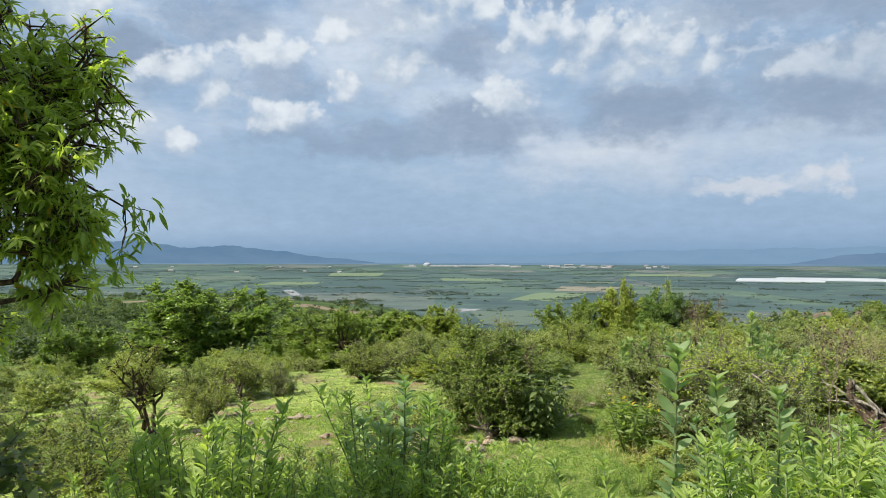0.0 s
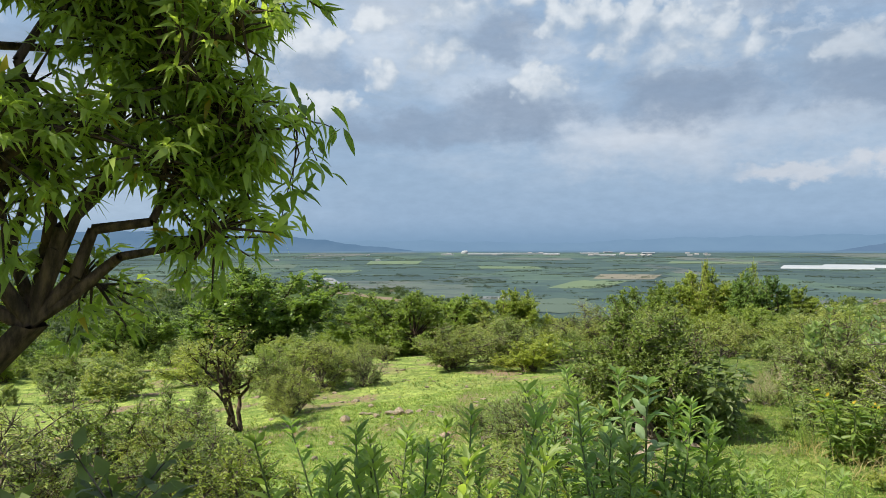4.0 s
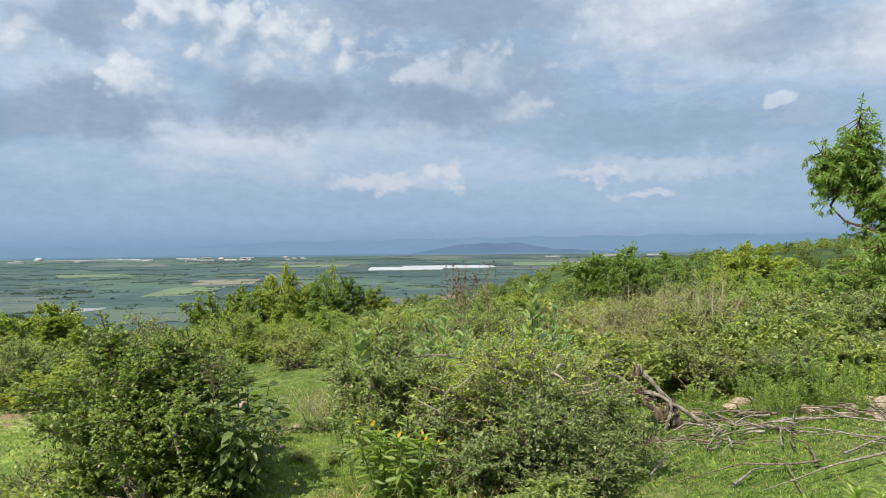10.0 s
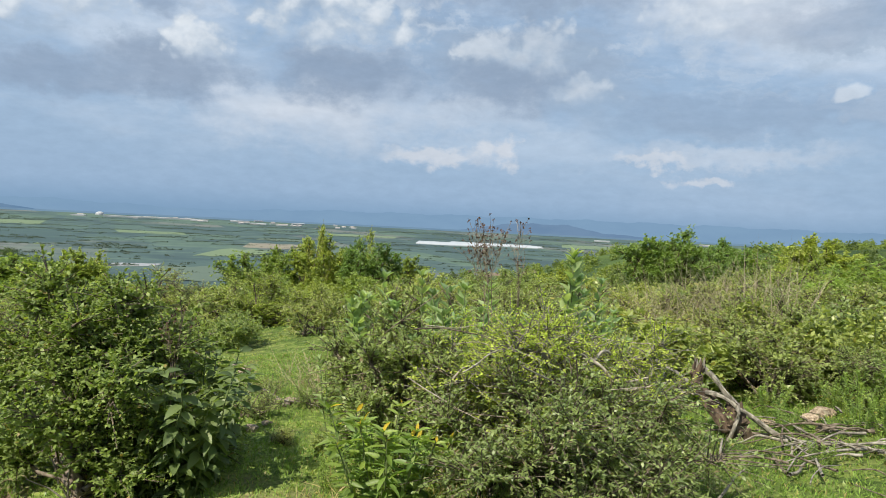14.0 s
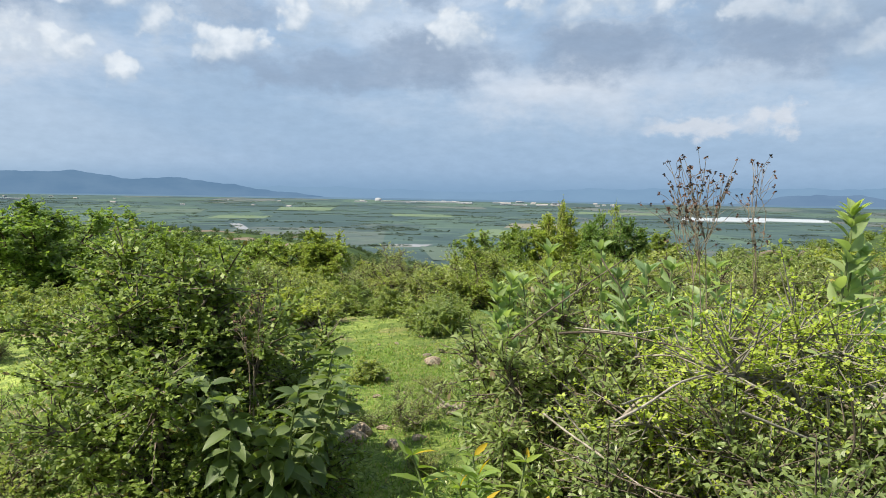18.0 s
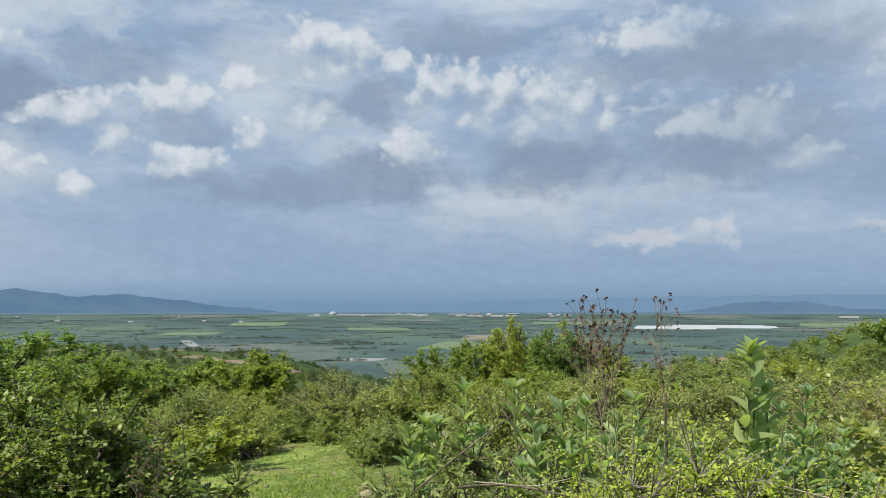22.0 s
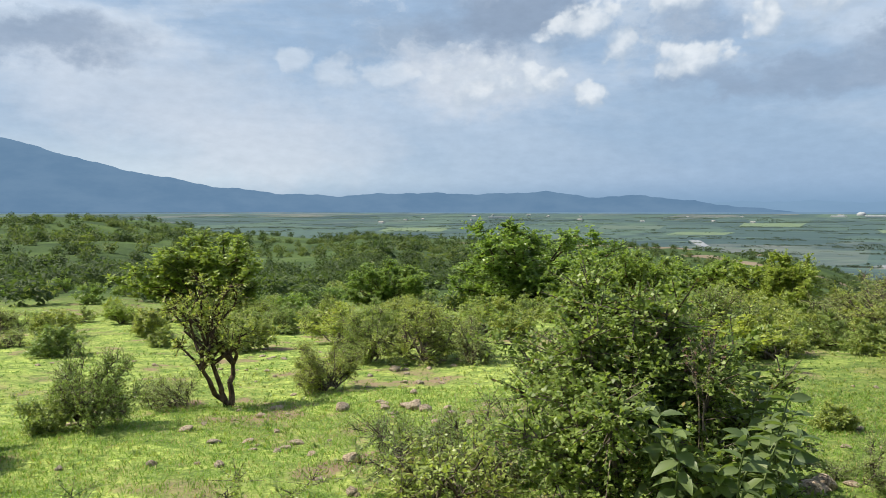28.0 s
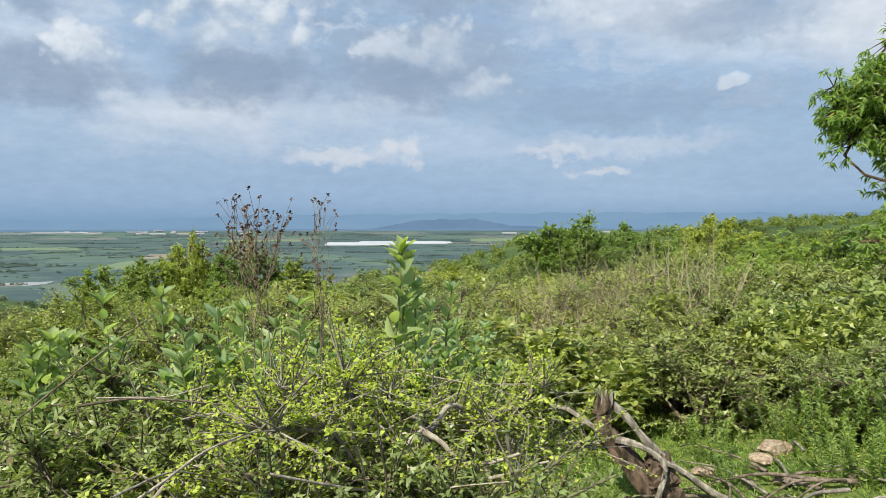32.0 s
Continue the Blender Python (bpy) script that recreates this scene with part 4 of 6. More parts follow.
for k in range(1100):  # single trees and thickets on the plain
    a, e = rng_h.uniform(-58, 46), -0.6 - 3.8 * rng_h.uniform() ** 1.5
    r = reach(a, e) * (1 + 0.01 * math.sin(k))
    for j in range(2 + k % 9):
        b = a + rng_h.normal(0, 0.28)
        hp.append((CX + r * math.sin(radians(b)), CY + r * math.cos(radians(b))))
        hs.append(rng_h.uniform(0.6, 1.9))
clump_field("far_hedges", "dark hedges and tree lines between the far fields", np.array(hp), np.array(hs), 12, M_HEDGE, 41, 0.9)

# ---- plants: kinds ----
KIND = {}


def kind(key, name, label, category, group, builds):
    """builds: a list of (maker, height, radius); made at first use."""
    KIND[key] = dict(name=name, label=label, category=category, group=group, builds=builds, made={}, count=0)


def plant(key, x, y, H, turn=None, label="", wide=1.0, which=None):
    """One plant of a kind, H metres high, standing at x, y."""
    K = KIND[key]
    i = K["count"] % len(K["builds"]) if which is None else which
    K["count"] += 1
    make, h0 = K["builds"][i]
    s = H / h0
    turn = (K["count"] * 137.5) % 360 if turn is None else turn
    m = pose(x, y, float(ground(x, y)) - 0.02, 0, 0, turn) @ Matrix.Diagonal((s * wide, s * wide, s, 1))
    if i not in K["made"]:
        ob = K["made"][i] = make()
        ob.matrix_basis = m
        tagged(ob, label or K["label"], K["category"], K["group"])
        return ob
    src = K["made"][i]
    keep = src.matrix_basis.copy()
    src.matrix_basis = Matrix.Identity(4)
    ob = copy_thing(src, m)
    src.matrix_basis = keep
    tagged(ob, label or K["label"])
    return ob


def W(*a, **k):
    return lambda: woody(*a, **k)


def T(*a, **k):
    return lambda: stalks(*a, **k)


kind("shrub", "shrub", "airy green shrub with small leaves and grey twigs", "shrub", "shrubs on the hill", [
    (W("shrub", 1, 1.3, 0.9, 0.05, 30, 44, 17, (0.042, 0.021), 0.34, M_SHRUB, M_BARK, 3, bare=0.1), 1.3),
    (W("shrub", 2, 1.3, 0.85, 0.1, 28, 42, 17, (0.042, 0.02), 0.36, M_SHRUB, M_BARK, 2, bare=0.15), 1.3),
    (W("shrub", 3, 1.3, 0.8, 0.05, 30, 44, 15, (0.038, 0.017), 0.36, M_SHRUB2, M_BARK, 4, bare=0.25), 1.3),
    (W("shrub", 4, 1.3, 0.95, 0.04, 30, 44, 16, (0.044, 0.022), 0.34, M_TREE2, M_BARK, 4, bare=0.05), 1.3)])
kind("wide", "shrub", "airy green shrub among others on the slope", "shrub", "shrubs on the hill", [
    (W("shrub", 5, 1.3, 0.9, 0.05, 22, 22, 13, (0.078, 0.036), 0.34, M_SHRUB, M_BARK, 3, thin=3), 1.3),
    (W("shrub", 6, 1.3, 0.85, 0.06, 20, 22, 13, (0.074, 0.032), 0.36, M_SHRUB2, M_BARK, 3, thin=2, bare=0.1), 1.3),
    (W("shrub", 7, 1.3, 0.9, 0.05, 22, 22, 13, (0.08, 0.04), 0.34, M_TREE2, M_BARK, 3, thin=4), 1.3),
    (W("shrub", 8, 1.3, 0.85, 0.05, 22, 22, 13, (0.07, 0.033), 0.36, M_SHRUB, M_BARK, 4, thin=2, bare=0.15), 1.3)])
kind("low", "low_shrub", "low sparse shrub with thin grey twigs", "shrub", "low shrubs in the pasture", [
    (W("low_shrub", 11, 0.6, 0.55, 0.05, 14, 22, 14, (0.03, 0.014), 0.42, M_SHRUB2, M_BARK, 4, bare=0.1, flat=0.9), 0.6),
    (W("low_shrub", 12, 0.6, 0.5, 0.05, 13, 22, 14, (0.032, 0.015), 0.42, M_SHRUB, M_BARK, 4, bare=0.05, flat=0.9), 0.6)])
kind("tree", "tree", "round leafy green tree on the slope", "tree", "trees on the slope", [
    (W("tree", 21, 3.0, 1.9, 0.06, 90, 34, 15, (0.115, 0.06), 0.2, M_TREE, M_BARK2, 1, hollow=0.6, thin=2), 3.0),
    (W("tree", 22, 3.0, 1.6, 0.08, 84, 34, 15, (0.115, 0.06), 0.22, M_TREE2, M_BARK2, 1, hollow=0.6, thin=2), 3.0),
    (W("tree", 23, 3.0, 1.7, 0.06, 86, 34, 15, (0.11, 0.057), 0.21, M_TREE, M_BARK2, 2, hollow=0.6, thin=2), 3.0)])
kind("far", "bush", "green bush on the hillside", "shrub", "shrubs on the hill", [
    (W("bush", 26, 1.6, 1.2, 0.05, 20, 14, 10, (0.165, 0.085), 0.36, M_SHRUB, M_BARK, 3, thin=4), 1.6),
    (W("bush", 27, 1.6, 1.1, 0.05, 20, 14, 10, (0.165, 0.085), 0.36, M_TREE2, M_BARK, 2, thin=4), 1.6),
    (W("bush", 28, 1.6, 1.2, 0.1, 20, 14, 10, (0.165, 0.085), 0.38, M_SHRUB2, M_BARK, 3, bare=0.15, thin=4), 1.6),
    (W("bush", 29, 1.6, 1.1, 0.12, 20, 14, 10, (0.165, 0.085), 0.36, M_TREE, M_BARK, 2, thin=4), 1.6)])
kind("weed", "tall_weed", "tall bright green weed with upright leaves", "weed", "weeds in the pasture", [
    (T("tall_weed", 41, 14, 1.0, 0.46, M_WEED, 30, (0.082, 0.023), low=0.12), 1.0), (T("tall_weed", 42, 16, 1.0, 0.54, M_WEED, 28, (0.075, 0.021), low=0.12), 1.0)])
kind("broadweed", "broadleaf_weed", "pale green broadleaf weed on a single stalk", "weed", "broadleaf weeds", [
    (T("broadleaf_weed", 43, 6, 1.0, 0.3, M_MILK, 18, (0.1, 0.036), 0.06, 5, 0.12), 1.0), (T("broadleaf_weed", 44, 7, 1.0, 0.34, M_MILK, 18, (0.092, 0.033), 0.08, 5, 0.12), 1.0)])

kind("milky", "broadleaf_weed", "pale green weed with large upright leaves", "weed", "broadleaf weeds", [
    (T("broadleaf_weed", 45, 4, 1.0, 0.16, M_MILK, 19, (0.085, 0.034), 0.05, 5, 0.15, -0.25), 1.0), (T("broadleaf_weed", 46, 5, 1.0, 0.24, M_MILK, 18, (0.08, 0.031), 0.06, 5, 0.15, -0.2), 1.0), (T("broadleaf_weed", 47, 1, 1.0, 0.02, M_MILK, 22, (0.082, 0.034), 0.02, 6, 0.2, -0.15), 1.0)])
kind("leafy", "leafy_shrub", "leafy bright green shrub with broad pointed leaves", "shrub", "leafy shrubs among the weeds", [
    (W("leafy_shrub", 61, 0.7, 0.5, 0.08, 22, 20, 14, (0.052, 0.025), 0.42, M_LEAFY, M_STEM, 5, flat=0.95), 0.7),
    (W("leafy_shrub", 62, 0.7, 0.45, 0.1, 20, 20, 14, (0.06, 0.024), 0.42, M_LEAFY, M_STEM, 5, flat=0.95), 0.7),
    (W("leafy_shrub", 63, 0.7, 0.5, 0.06, 22, 20, 14, (0.042, 0.018), 0.44, M_SHRUB2, M_BARK, 5, flat=0.95, bare=0.15), 0.7)])

# ---- the hill: trees and shrubs in their places ----
for x, y, h, w in ((-10.4, 32.0, 3.7, 1.35), (-13.4, 18.3, 2.3, 1.35), (-12.2, 24.75, 1.7, 1.4), (-2.9, 20.5, 1.7, 1.1), (-0.24, 22.1, 1.55, 1.1), (-4.07, 22.4, 1.65, 1.4),
                   (-2.0, 23.6, 1.6, 1.35), (6.56, 26.9, 2.5, 0.95), (6.74, 22.7, 1.8, 0.85), (5.0, 27.3, 2.2, 1.0), (8.6, 24.2, 1.6, 1.1), (16.2, 21.8, 2.6, 0.95), (19.0, 22.0, 2.5, 0.85), (25.3, 24.0, 3.0, 1.1)):
    plant("tree", x, y, h, wide=w)
for x, y, h, w in ((-3.68, 11.4, 0.65, 0.9), (-3.84, 13.76, 0.85, 1.3), (-3.0, 13.74, 0.7, 0.8), (-10.0, 17.05, 0.7, 1.5), (-1.55, 15.6, 0.9, 1.3), (-0.43, 16.6, 1.0, 1.1),
                   (1.5, 19.0, 1.1, 1.3), (3.0, 17.5, 1.0, 1.3), (-4.54, 13.4, 0.8, 0.8), (2.71, 9.5, 1.1, 0.75), (3.6, 10.0, 1.05, 0.9), (3.95, 9.25, 0.9, 1.1), (7.2, 10.45, 0.9, 1.5)):
    plant("shrub", x, y, h, wide=w)
for x, y, h, w in ((7.4, 9.5, 0.75, 1.3), (7.9, 8.86, 0.5, 1.6), (6.1, 10.75, 0.8, 1.3), (6.55, 9.3, 0.8, 1.2), (7.66, 9.5, 0.85, 1.1), (6.4, 12.1, 0.85, 1.1), (9.1, 12.4, 0.9, 1.3), (5.9, 8.85, 0.72, 1.1), (7.0, 8.75, 0.6, 1.4)):
    plant("shrub", x, y, h, wide=w)
for x, y, h in ((-4.53, 10.1, 0.4), (-0.25, 8.4, 0.6), (-0.6, 8.75, 0.5), (-0.95, 9.0, 0.4), (-0.35, 9.1, 0.5), (-1.2, 9.3, 0.32), (1.71, 9.85, 0.3), (2.26, 10.0, 0.3)):
    plant("low", x, y, h)
for x, y, h in ((5.6, 7.0, 0.3), (6.0, 6.95, 0.38), (1.96, 7.41, 0.55), (5.3, 7.33, 0.3), (-1.43, 4.3, 1.15), (-1.95, 4.3, 0.8), (-0.32, 5.0, 1.2), (0.0, 4.8, 0.8)):
    plant("weed", x, y, h)
for x, y, h in ((0.3, 4.75, 0.8), (-0.55, 4.6, 0.75), (-0.2, 4.55, 0.8), (0.15, 5.1, 0.7), (0.5, 5.0, 0.6), (-0.8, 4.9, 0.7), (0.8, 2.9, 0.95), (1.15, 2.75, 1.05), (1.45, 3.0, 1.0), (1.0, 2.45, 0.85), (1.7, 2.6, 1.0), (2.0, 4.2, 0.9), (1.9, 3.6, 0.8)):
    plant("weed", x, y, h)
for x, y, h in ((-0.95, 4.55, 0.75), (-0.4, 4.35, 0.8), (0.1, 4.5, 0.82), (0.35, 4.95, 0.74), (-0.65, 5.2, 0.66), (-0.1, 5.3, 0.7), (-1.2, 5.0, 0.7), (0.2, 5.5, 0.5), (-1.6, 4.75, 0.85), (-0.9, 5.7, 0.5), (0.55, 2.5, 0.8), (1.4, 2.3, 0.95), (1.25, 3.2, 0.8)):
    plant("weed", x, y, h)
for x, y, h in ((1.75, 6.1, 0.28), (1.55, 5.95, 0.32), (2.15, 6.35, 0.3), (1.35, 6.3, 0.3), (2.35, 4.2, 0.9), (2.5, 3.9, 0.85), (2.2, 4.5, 0.7), (2.6, 4.5, 0.75), (2.75, 5.05, 0.4), (3.0, 5.5, 0.3), (0.75, 6.0, 0.35), (1.0, 6.6, 0.3), (2.0, 6.9, 0.3)):
    plant("weed", x, y, h)
plant("shrub", -4.2, 8.95, 0.8, wide=0.7, which=0)
plant("low", -4.55, 9.95, 0.32, wide=1.3)
plant("leafy", -4.5, 8.7, 0.35)
for x, y, h, w in ((-2.4, 5.4, 0.7, 0.9), (-3.0, 6.1, 0.8, 1.0), (-3.5, 7.0, 0.7, 1.0), (-4.2, 5.9, 1.0, 1.0), (-4.4, 7.6, 0.8, 1.1), (-5.2, 6.8, 1.0, 1.2)):
    plant("shrub", x, y, h, wide=w)
for x, y, h, w in ((-0.95, 6.25, 0.5, 1.2), (-0.25, 6.95, 0.42, 1.2), (0.15, 6.45, 0.34, 1.2), (-1.35, 6.0, 0.5, 1.1), (-1.2, 6.9, 0.4, 1.2), (-0.5, 6.6, 0.35, 1.3), (-0.9, 7.5, 0.4, 1.2), (-0.3, 7.4, 0.35, 1.2)):
    plant("low", x, y, h, wide=w)
for x, y, h in ((2.3, 4.4, 0.9), (-0.6, 5.65, 1.0), (-0.3, 5.05, 1.25)):
    plant("broadweed", x, y, h)

rng_s = np.random.default_rng(60)


def scatter(key, n, az0, az1, r0, r1, lo, hi, gap):
    """Plants over a sector, kept apart from each other."""
    got = []
    tries = 0
    while len(got) < n and tries < n * 30:
        tries += 1
        a, r = radians(rng_s.uniform(az0, az1)), math.sqrt(rng_s.uniform(r0 * r0, r1 * r1))
        x, y = CX + r * math.sin(a), CY + r * math.cos(a)
        if any((x - u) ** 2 + (y - v) ** 2 < gap * gap for u, v in got):
            continue
        got.append((x, y))
        plant(key, x, y, rng_s.uniform(lo, hi), wide=rng_s.uniform(0.9, 1.4))


scatter("wide", 58, -14, 32, 9.5, 20, 0.55, 0.95, 1.1)
scatter("wide", 40, 34, 85, 8.5, 18, 0.5, 0.8, 1.1)
scatter("wide", 26, -75, -22, 13, 21, 0.45, 0.85, 1.6)
scatter("leafy", 36, -10, 32, 9, 18, 0.4, 0.75, 1.0)
scatter("leafy", 34, -70, -18, 12.5, 20, 0.35, 0.65, 1.2)
scatter("far", 80, -75, -4, 20, 44, 0.4, 0.85, 1.6)
scatter("far", 50, -4, 30, 20, 42, 0.45, 0.95, 1.6)
scatter("far", 60, 30, 88, 18, 42, 0.5, 0.9, 1.6)
for k in range(52):
    x, y = rng_s.uniform(3.3, 9.5), rng_s.uniform(8.1, 12.6)
    if x < 4.9 and y < 8.45:
        y += 0.8
    plant("leafy", x, y, rng_s.uniform(0.45, 0.8), wide=rng_s.uniform(0.9, 1.3))

kind("young", "young_tree", "young tree with narrow yellow-green leaves on the slope", "tree", "young trees on the slope", [
    (W("young_tree", 65, 1.4, 0.75, 0.1, 34, 22, 13, (0.085, 0.022), 0.3, M_LANCE, M_BARK2, 2, droop=0.15, tuft=True, thin=2), 1.4),
    (W("young_tree", 66, 1.4, 0.65, 0.12, 30, 22, 13, (0.06, 0.028), 0.32, M_TREE2, M_BARK, 3, thin=2), 1.4)])
for x, y, h in ((6.5, 26.6, 2.85), (7.9, 26.4, 2.75)):
    plant("young", x, y, h, wide=0.4, which=1)
for x, y, h, w in ((8.3, 9.9, 0.95, 1.1), (9.2, 9.4, 1.0, 1.2), (9.9, 10.6, 1.0, 1.3), (10.4, 12.0, 1.0, 1.3), (12.0, 11.2, 0.95, 1.3), (11.4, 13.6, 1.0, 1.4), (13.6, 13.4, 1.0, 1.4),
                   (14.5, 16.0, 1.1, 1.4), (17.0, 17.0, 1.1, 1.4)):
    plant("young", x, y, h, wide=w)

for x, y, h in ((2.04, 6.0, 0.22), (2.14, 5.74, 0.24), (2.05, 6.3, 0.2), (2.3, 5.9, 0.2), (1.9, 5.75, 0.22), (2.2, 6.2, 0.24), (2.35, 6.45, 0.3), (2.0, 6.65, 0.26)):
    plant("leafy", x, y, h, wide=1.5)
for x, y, h in ((2.45, 5.37, 0.3), (2.6, 5.2, 0.26), (1.88, 8.09, 0.26), (2.02, 7.77, 0.3), (1.8, 7.9, 0.24)):
    plant("weed", x, y, h)

for x, y, h in ((-1.22, 3.75, 1.25), (-1.1, 3.85, 1.1), (-1.32, 3.65, 1.0), (-1.0, 3.95, 0.9)):
    plant("weed", x, y, h, wide=0.8)

# ---- the near bushes ----
def solo(ob, x, y, label, category, turn=0.0):
    place(ob, x, y, turn, copy=False)
    return tagged(ob, label, category)


solo(woody("shrub", 101, 1.24, 0.8, 0.06, 72, 66, 22, (0.029, 0.018), 0.3, M_BUSH, M_BARK, 5, bare=0.12, flat=0.95, thin=2), 0.74, 8.72, "dense rounded green shrub with small leaves and grey twigs", "shrub", 20)
solo(stalks("broadleaf_shrub", 102, 22, 0.86, 0.48, M_DARK, 16, (0.112, 0.052), 0.12, 3, 0.08, 0.85), 1.02, 8.28, "dark green shrub with broad drooping leaves", "shrub")
solo(woody("thorny_shrub", 103, 1.0, 0.9, 0.05, 70, 72, 30, (0.017, 0.0115), 0.34, M_LIME, M_DEAD, 5, bare=0.15), 3.0, 7.8, "tangled thorny shrub with small lime leaves and bare grey twigs", "shrub")
solo(woody("grey_shrub", 104, 0.72, 0.72, 0.05, 48, 56, 22, (0.03, 0.0125), 0.36, M_SHRUB2, M_BARK, 5, bare=0.08), 2.75, 7.2, "dusty grey-green shrub with fine leaves", "shrub")
solo(woody("grey_shrub", 107, 1.0, 0.5, 0.05, 36, 52, 18, (0.038, 0.013), 0.38, M_SHRUB2, M_BARK, 5, bare=0.15), 2.3, 8.15, "upright grey-green shrub with narrow leaves", "shrub")
LEAN_LOBES = ((0.32, 0.15, 2.5, 0.52), (0.0, 0.05, 3.05, 0.7), (-0.5, -0.35, 2.6, 0.65), (0.42, 0.22, 2.15, 0.38), (-0.2, 0.2, 2.15, 0.42), (0.3, 0.5, 2.95, 0.5), (-0.6, -0.1, 2.0, 0.42), (0.42, 0.2, 1.88, 0.2), (0.45, 0.25, 2.75, 0.35),
              (-0.9, -0.5, 3.0, 0.5), (-0.1, 0.1, 3.6, 0.5), (0.35, 0.2, 1.72, 0.22), (0.05, 0.15, 1.75, 0.3), (-0.45, -0.2, 1.7, 0.3), (-0.5, -0.3, 3.3, 0.6), (-1.1, -0.7, 2.5, 0.6), (0.0, -0.15, 2.05, 0.42), (-0.25, -0.3, 2.4, 0.5))
solo(woody("leafy_tree", 105, 2.6, 1.1, 0.6, 150, 20, 13, (0.076, 0.018), 0.2, M_LANCE, M_BARK2, 1, droop=0.25, lean=(1.15, 0.6), lobes=LEAN_LOBES, tuft=True), -3.5, 2.8, "leaning tree with long narrow drooping leaves", "tree")
TALL_LOBES = ((0.3, 1.25, 2.75, 0.75), (0.9, 0.3, 2.3, 0.95), (1.2, -0.4, 3.4, 0.7), (1.45, -0.9, 4.0, 0.8), (0.6, 0.8, 1.2, 1.0), (1.1, -0.2, 1.0, 1.0), (0.1, 1.75, 2.55, 0.6), (1.5, -1.0, 2.4, 1.2), (-0.05, 1.8, 2.1, 0.32),
              (-0.5, 0.3, 0.9, 0.8), (-0.4, -0.4, 1.1, 0.9), (0.2, 0.4, 1.6, 0.9), (-0.1, -0.9, 1.7, 0.9), (0.5, -0.6, 2.7, 0.9), (-0.3, 0.9, 0.7, 0.6), (-0.3, -1.3, 0.8, 0.9), (0.2, 1.35, 2.2, 0.55), (0.35, 1.0, 1.9, 0.65), (0.15, 1.5, 2.75, 0.5), (0.6, 0.5, 2.9, 0.6))
solo(woody("leafy_tree", 106, 4.15, 1.95, 0.1, 240, 30, 16, (0.105, 0.026), 0.2, M_LANCE, M_BARK2, 1, droop=0.3, lobes=TALL_LOBES, tuft=True), 10.9, 8.8, "tall tree with long narrow leaves on the hillside", "tree")
solo(woody("small_tree", 108, 1.4, 0.46, 0.3, 18, 24, 11, (0.034, 0.02), 0.38, M_SHRUB, M_BARK2, 3, bare=0.15, flat=0.95, lean=(-0.22, -0.05)), -4.1, 10.4, "small spreading thorn tree with a dark forked trunk", "tree", 40)
solo(woody("dark_shrub", 109, 1.1, 0.7, 0.08, 34, 26, 13, (0.085, 0.042), 0.34, M_DARK, M_BARK, 4), -2.25, 3.05, "dark leafy shrub below the leaning tree", "shrub")
for x, y, h in ((3.0, 8.45, 1.05), (3.85, 8.6, 1.1), (2.4, 8.4, 1.15), (3.3, 8.75, 1.15), (2.75, 8.3, 1.2), (4.2, 8.7, 0.9), (2.05, 8.55, 0.8)):
    plant("broadweed", x, y, h)

for x, y, h in ((5.3, 7.15, 0.36), (5.7, 7.25, 0.5), (5.95, 7.2, 0.45), (5.8, 6.95, 0.35), (5.6, 6.72, 0.25), (6.2, 7.0, 0.45), (5.1, 7.9, 0.3), (5.55, 7.75, 0.32), (6.3, 7.5, 0.5), (4.45, 6.95, 0.2), (4.9, 7.6, 0.22), (5.55, 7.55, 0.42)):
    plant("weed", x, y, h)
for x, y, h, w in ((1.14, 3.67, 1.47, 2), (1.38, 3.64, 1.3, 2), (1.5, 3.95, 0.85, 1), (1.3, 3.4, 1.1, 1), (1.75, 3.8, 1.2, 2), (1.45, 3.8, 0.95, 2), (1.6, 4.15, 0.75, 1)):
    plant("milky", x, y, h, which=w)
# and behind the thorny shrub
for x, y, h, w in ((3.32, 7.94, 1.43, 2), (3.4, 7.98, 1.25, 2), (2.55, 8.6, 1.35, 1), (2.09, 8.6, 1.2, 0), (3.7, 8.3, 1.15, 1), (3.5, 8.1, 1.25, 1)):
    plant("milky", x, y, h, which=w)

for k, (x, y, h) in enumerate(((5.87, 7.75, 0.5), (6.05, 7.52, 0.55), (6.41, 7.41, 0.6), (6.78, 7.3, 0.55), (7.11, 7.09, 0.5), (7.23, 6.79, 0.6), (7.3, 6.53, 0.55), (6.89, 8.33, 0.65), (7.23, 8.08, 0.75), (7.51, 7.8, 0.7), (7.81, 7.54, 0.8), (8.0, 7.22, 0.7), (8.22, 6.99, 0.75), (6.75, 8.51, 0.7), (7.46, 8.53, 0.8), (7.87, 8.22, 0.85), (8.22, 7.89, 0.8), (8.65, 7.61, 0.9), (8.98, 7.34, 0.9))):
    plant("leafy" if k % 3 else "shrub", x, y, h, wide=1.15)


